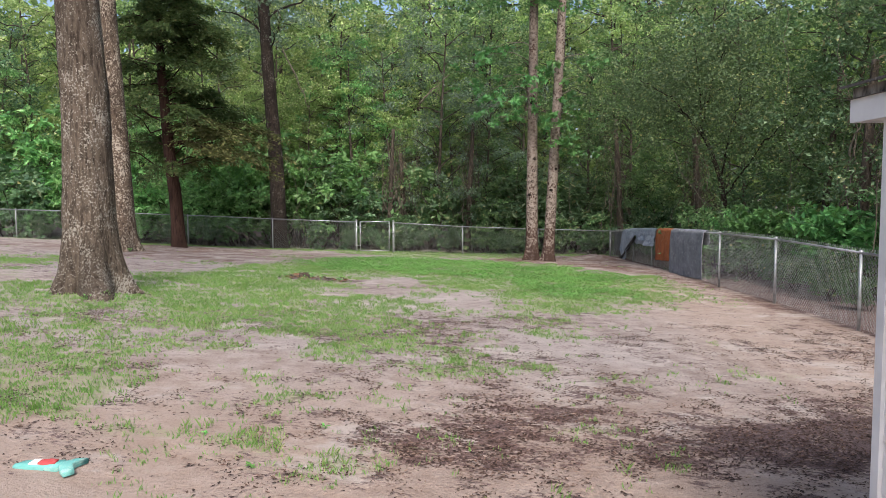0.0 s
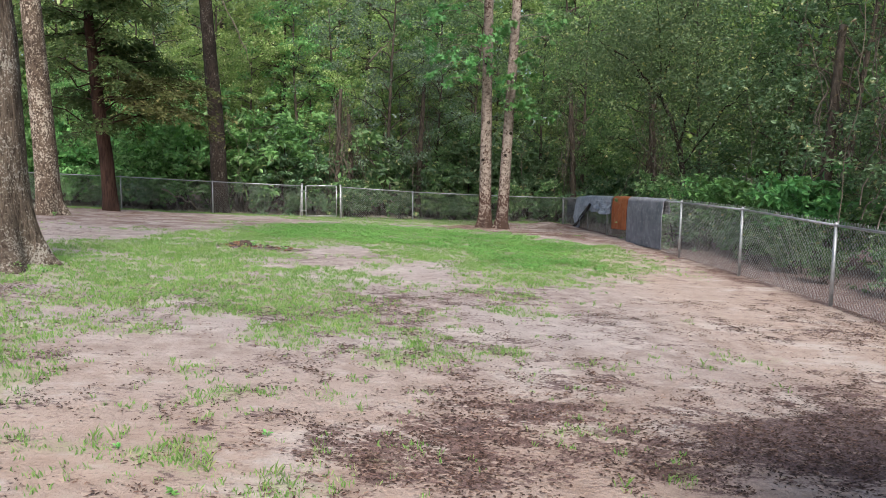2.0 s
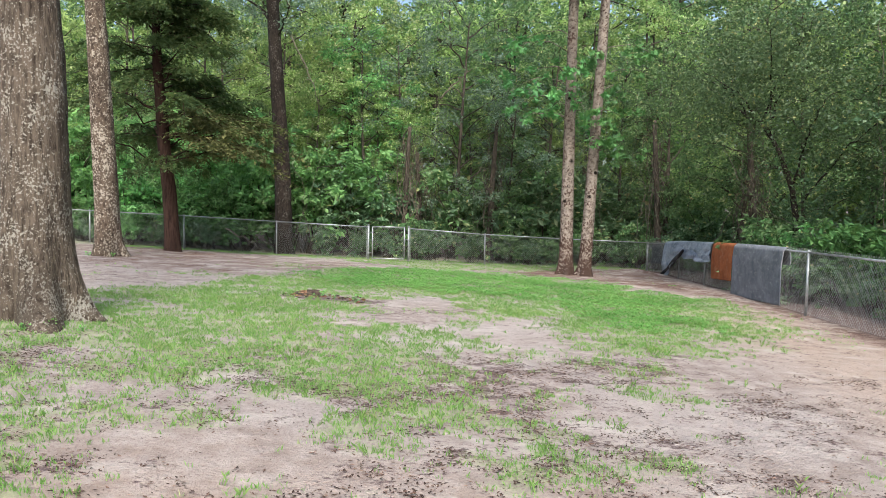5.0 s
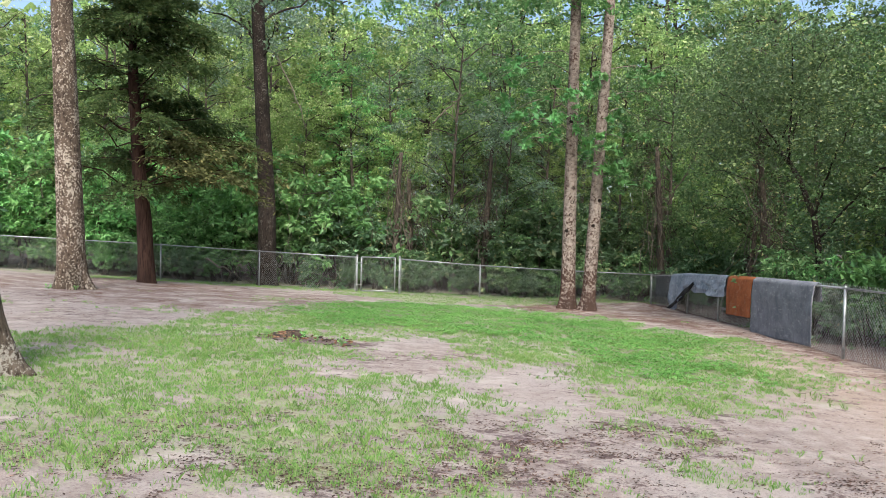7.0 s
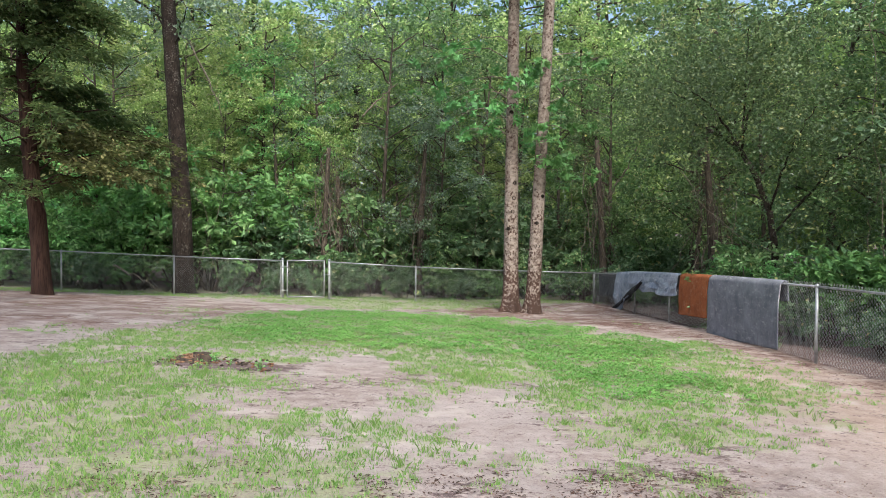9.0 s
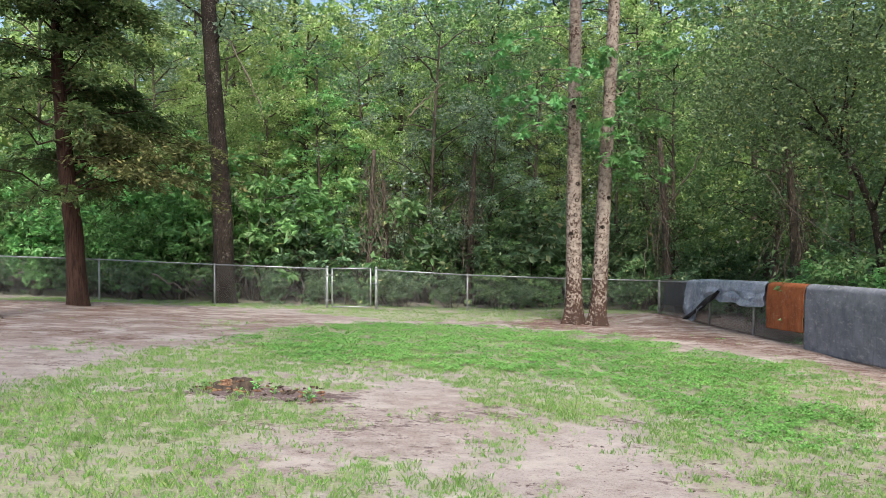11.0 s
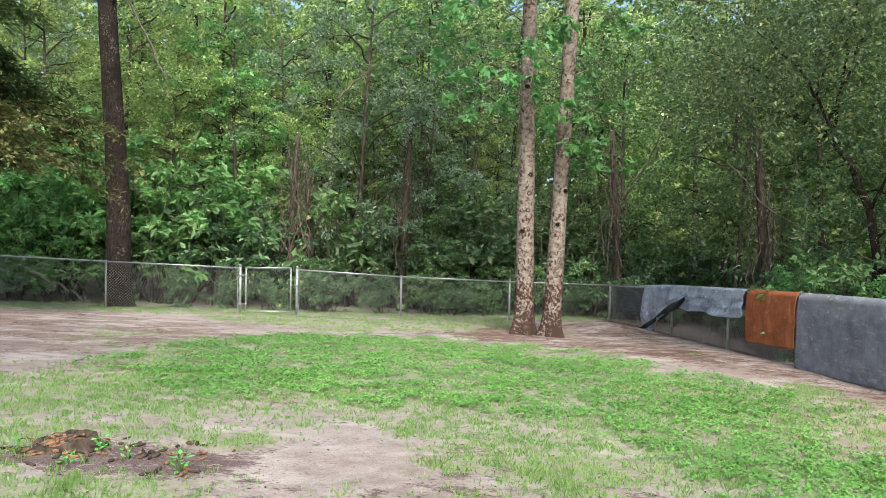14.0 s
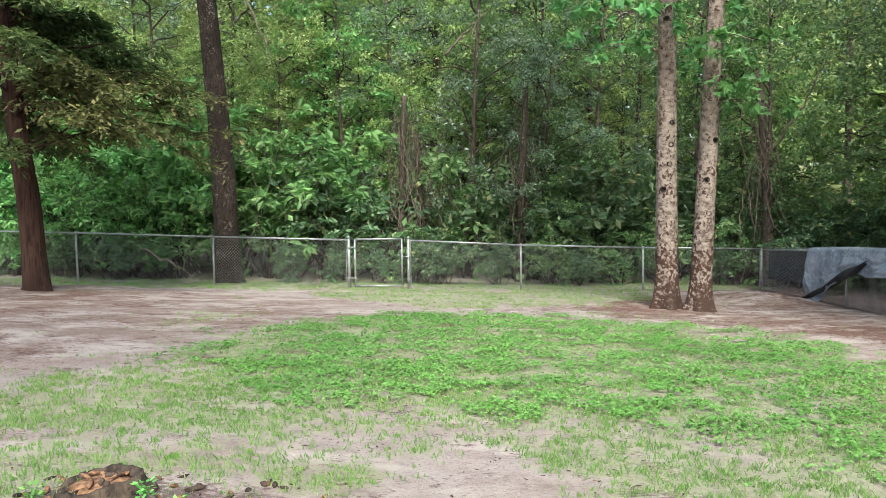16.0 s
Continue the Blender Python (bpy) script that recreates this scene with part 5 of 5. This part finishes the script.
def tufted(x, y, per, reach):
    """Spreads each place into a little tuft of blades."""
    k = len(x)
    return np.repeat(x, per) + rng.normal(size=k * per) * reach, np.repeat(y, per) + rng.normal(size=k * per) * reach


def sparse_grass(x, y):
    fine = 0.55 * value_noise(x, y, 8.0, 71) + 0.45 * value_noise(x, y, 19.0, 72)
    return grass_cover(x, y) * smoothstep(0.22, 0.66, fine)


ax, ay = tufted(*scatter(sparse_grass, 80000, -7.0, 3.6, 4.0, 14.5), 5, 0.016)
bx, by = tufted(*scatter(sparse_grass, 62000, -10, 6.0, 14.5, 20.0), 5, 0.018)
cx, cy = tufted(*scatter(sparse_grass, 46000, -12.5, 7.0, 20.0, 33.6), 5, 0.022)
blades("grass", "patchy short green grass over sandy soil", np.concatenate([ax, bx, cx]), np.concatenate([ay, by, cy]), 0.032, 0.0075, GRASS)
gx, gy = tufted(*scatter(lambda x, y: grass_cover(x, y) * (value_noise(x, y, 2.3, 55) > 0.62), 9000, -7, 4, 4.0, 16), 7, 0.02)
blades("grass_tufts", "taller tufts of grass among the bare patches", gx, gy, 0.065, 0.007, GRASS)


def clover_patch():
    def thick(x, y):
        return clover_cover(x, y) * smoothstep(0.25, 0.6, 0.6 * value_noise(x, y, 3.2, 81) + 0.4 * value_noise(x, y, 8.5, 82))

    x, y = scatter(thick, 118000, -5, 5.5, 13, 25.5)
    k = len(x)
    high = 0.015 + 0.07 * value_noise(x, y, 4.5, 83) * rng.uniform(0.4, 1.2, k)
    turn = rng.uniform(0, 2 * np.pi, k)
    c, w = [], []
    for i in range(3):
        a = turn + i * 2.094
        w.append(np.stack([np.cos(a), np.sin(a), rng.normal(-0.05, 0.3, k)], 1))
        c.append(np.stack([x, y, ground_z(x, y) + high], 1))
    me = leaf_sprays(np.concatenate(c), np.concatenate(w), 0.025, 0.95, "clover", CLOVER)
    tagged(new("clover", me), "bright green clover patch across the middle of the yard", "clover", kind="stuff")


clover_patch()


def weeds():
    """Broad-leaved weeds about the oak's roots, the stump and the bare sand."""
    def weed(x, y, high, n_leaf, size):
        base = (x, y, gz(x, y))
        plant_ = thing("weed", "small broad-leaved green weed growing in the sand", "plant", base, "weeds in the yard")
        c, w = [], []
        for i in range(n_leaf):
            a, h = rng.uniform(0, 2 * np.pi), rng.uniform(0.15, 1.0) * high
            d = np.array([math.cos(a), math.sin(a), rng.uniform(-0.2, 0.7)])
            g = Geo()
            tip = np.array([d[0] * 0.3 * high, d[1] * 0.3 * high, h])
            if i % 3 == 0:
                g.tube([(0, 0, -0.01), tip * np.array([0.4, 0.4, 0.6]), tip], [0.003, 0.0025, 0.0015], 5, False)
                part("stem", g, LEAF_GUM, plant_)
            c.append(tip)
            w.append(d)
        part("leaves", leaf_sprays(c, w, size, 0.55, "leaves", CLOVER), CLOVER, plant_)

    for x, y, high, k, size in [(-4.72, 11.22, 0.14, 37, 0.051), (-4.9, 11.12, 0.09, 23, 0.042), (-4.42, 11.35, 0.07, 20, 0.036), (-5.5, 11.2, 0.07, 20, 0.036),
                                (-2.67, 16.03, 0.10, 27, 0.042), (-2.45, 15.88, 0.09, 23, 0.036), (-3.2, 15.93, 0.10, 27, 0.042), (-2.8, 15.73, 0.08, 23, 0.036), (-2.05, 15.63, 0.12, 30, 0.048),
                                (-1.08, 5.35, 0.03, 15, 0.030), (-0.75, 6.2, 0.03, 13, 0.024), (-8.75, 21.5, 0.10, 27, 0.048), (-9.3, 21.4, 0.10, 27, 0.048), (-1.55, 5.9, 0.03, 13, 0.024)]:
        weed(x, y, high, k, size)


weeds()


def leaf_litter():
    def drift(x, y):
        return np.clip(litter_cover(x, y) * 1.1 - 0.9 * (value_noise(x, y, 7.5, 61) - 0.25), 0, 1) ** 1.2

    x, y = scatter(drift, 260000, -5, 6.4, 4.0, 12)
    x2, y2 = scatter(drift, 130000, -11, 7.5, 12, 33)
    x, y = np.concatenate([x, x2]), np.concatenate([y, y2])
    k = len(x)
    z = ground_z(x, y) + rng.uniform(0.002, 0.012, k)
    me = leaf_cloud(np.stack([x, y, z], 1), 0.036, "leaf_litter", LITTER, 0.0, 0.4)
    co = np.empty(len(me.vertices) * 3)
    me.vertices.foreach_get("co", co)
    co = co.reshape(-1, 4, 3)
    co[:, :, 2] = co[:, :1, 2] + (co[:, :, 2] - co[:, :1, 2]) * 0.25
    me.vertices.foreach_set("co", co.ravel())
    tagged(new("leaf_litter", me), "scattered brown dead leaves on the sand", "leaf litter", kind="stuff")


leaf_litter()
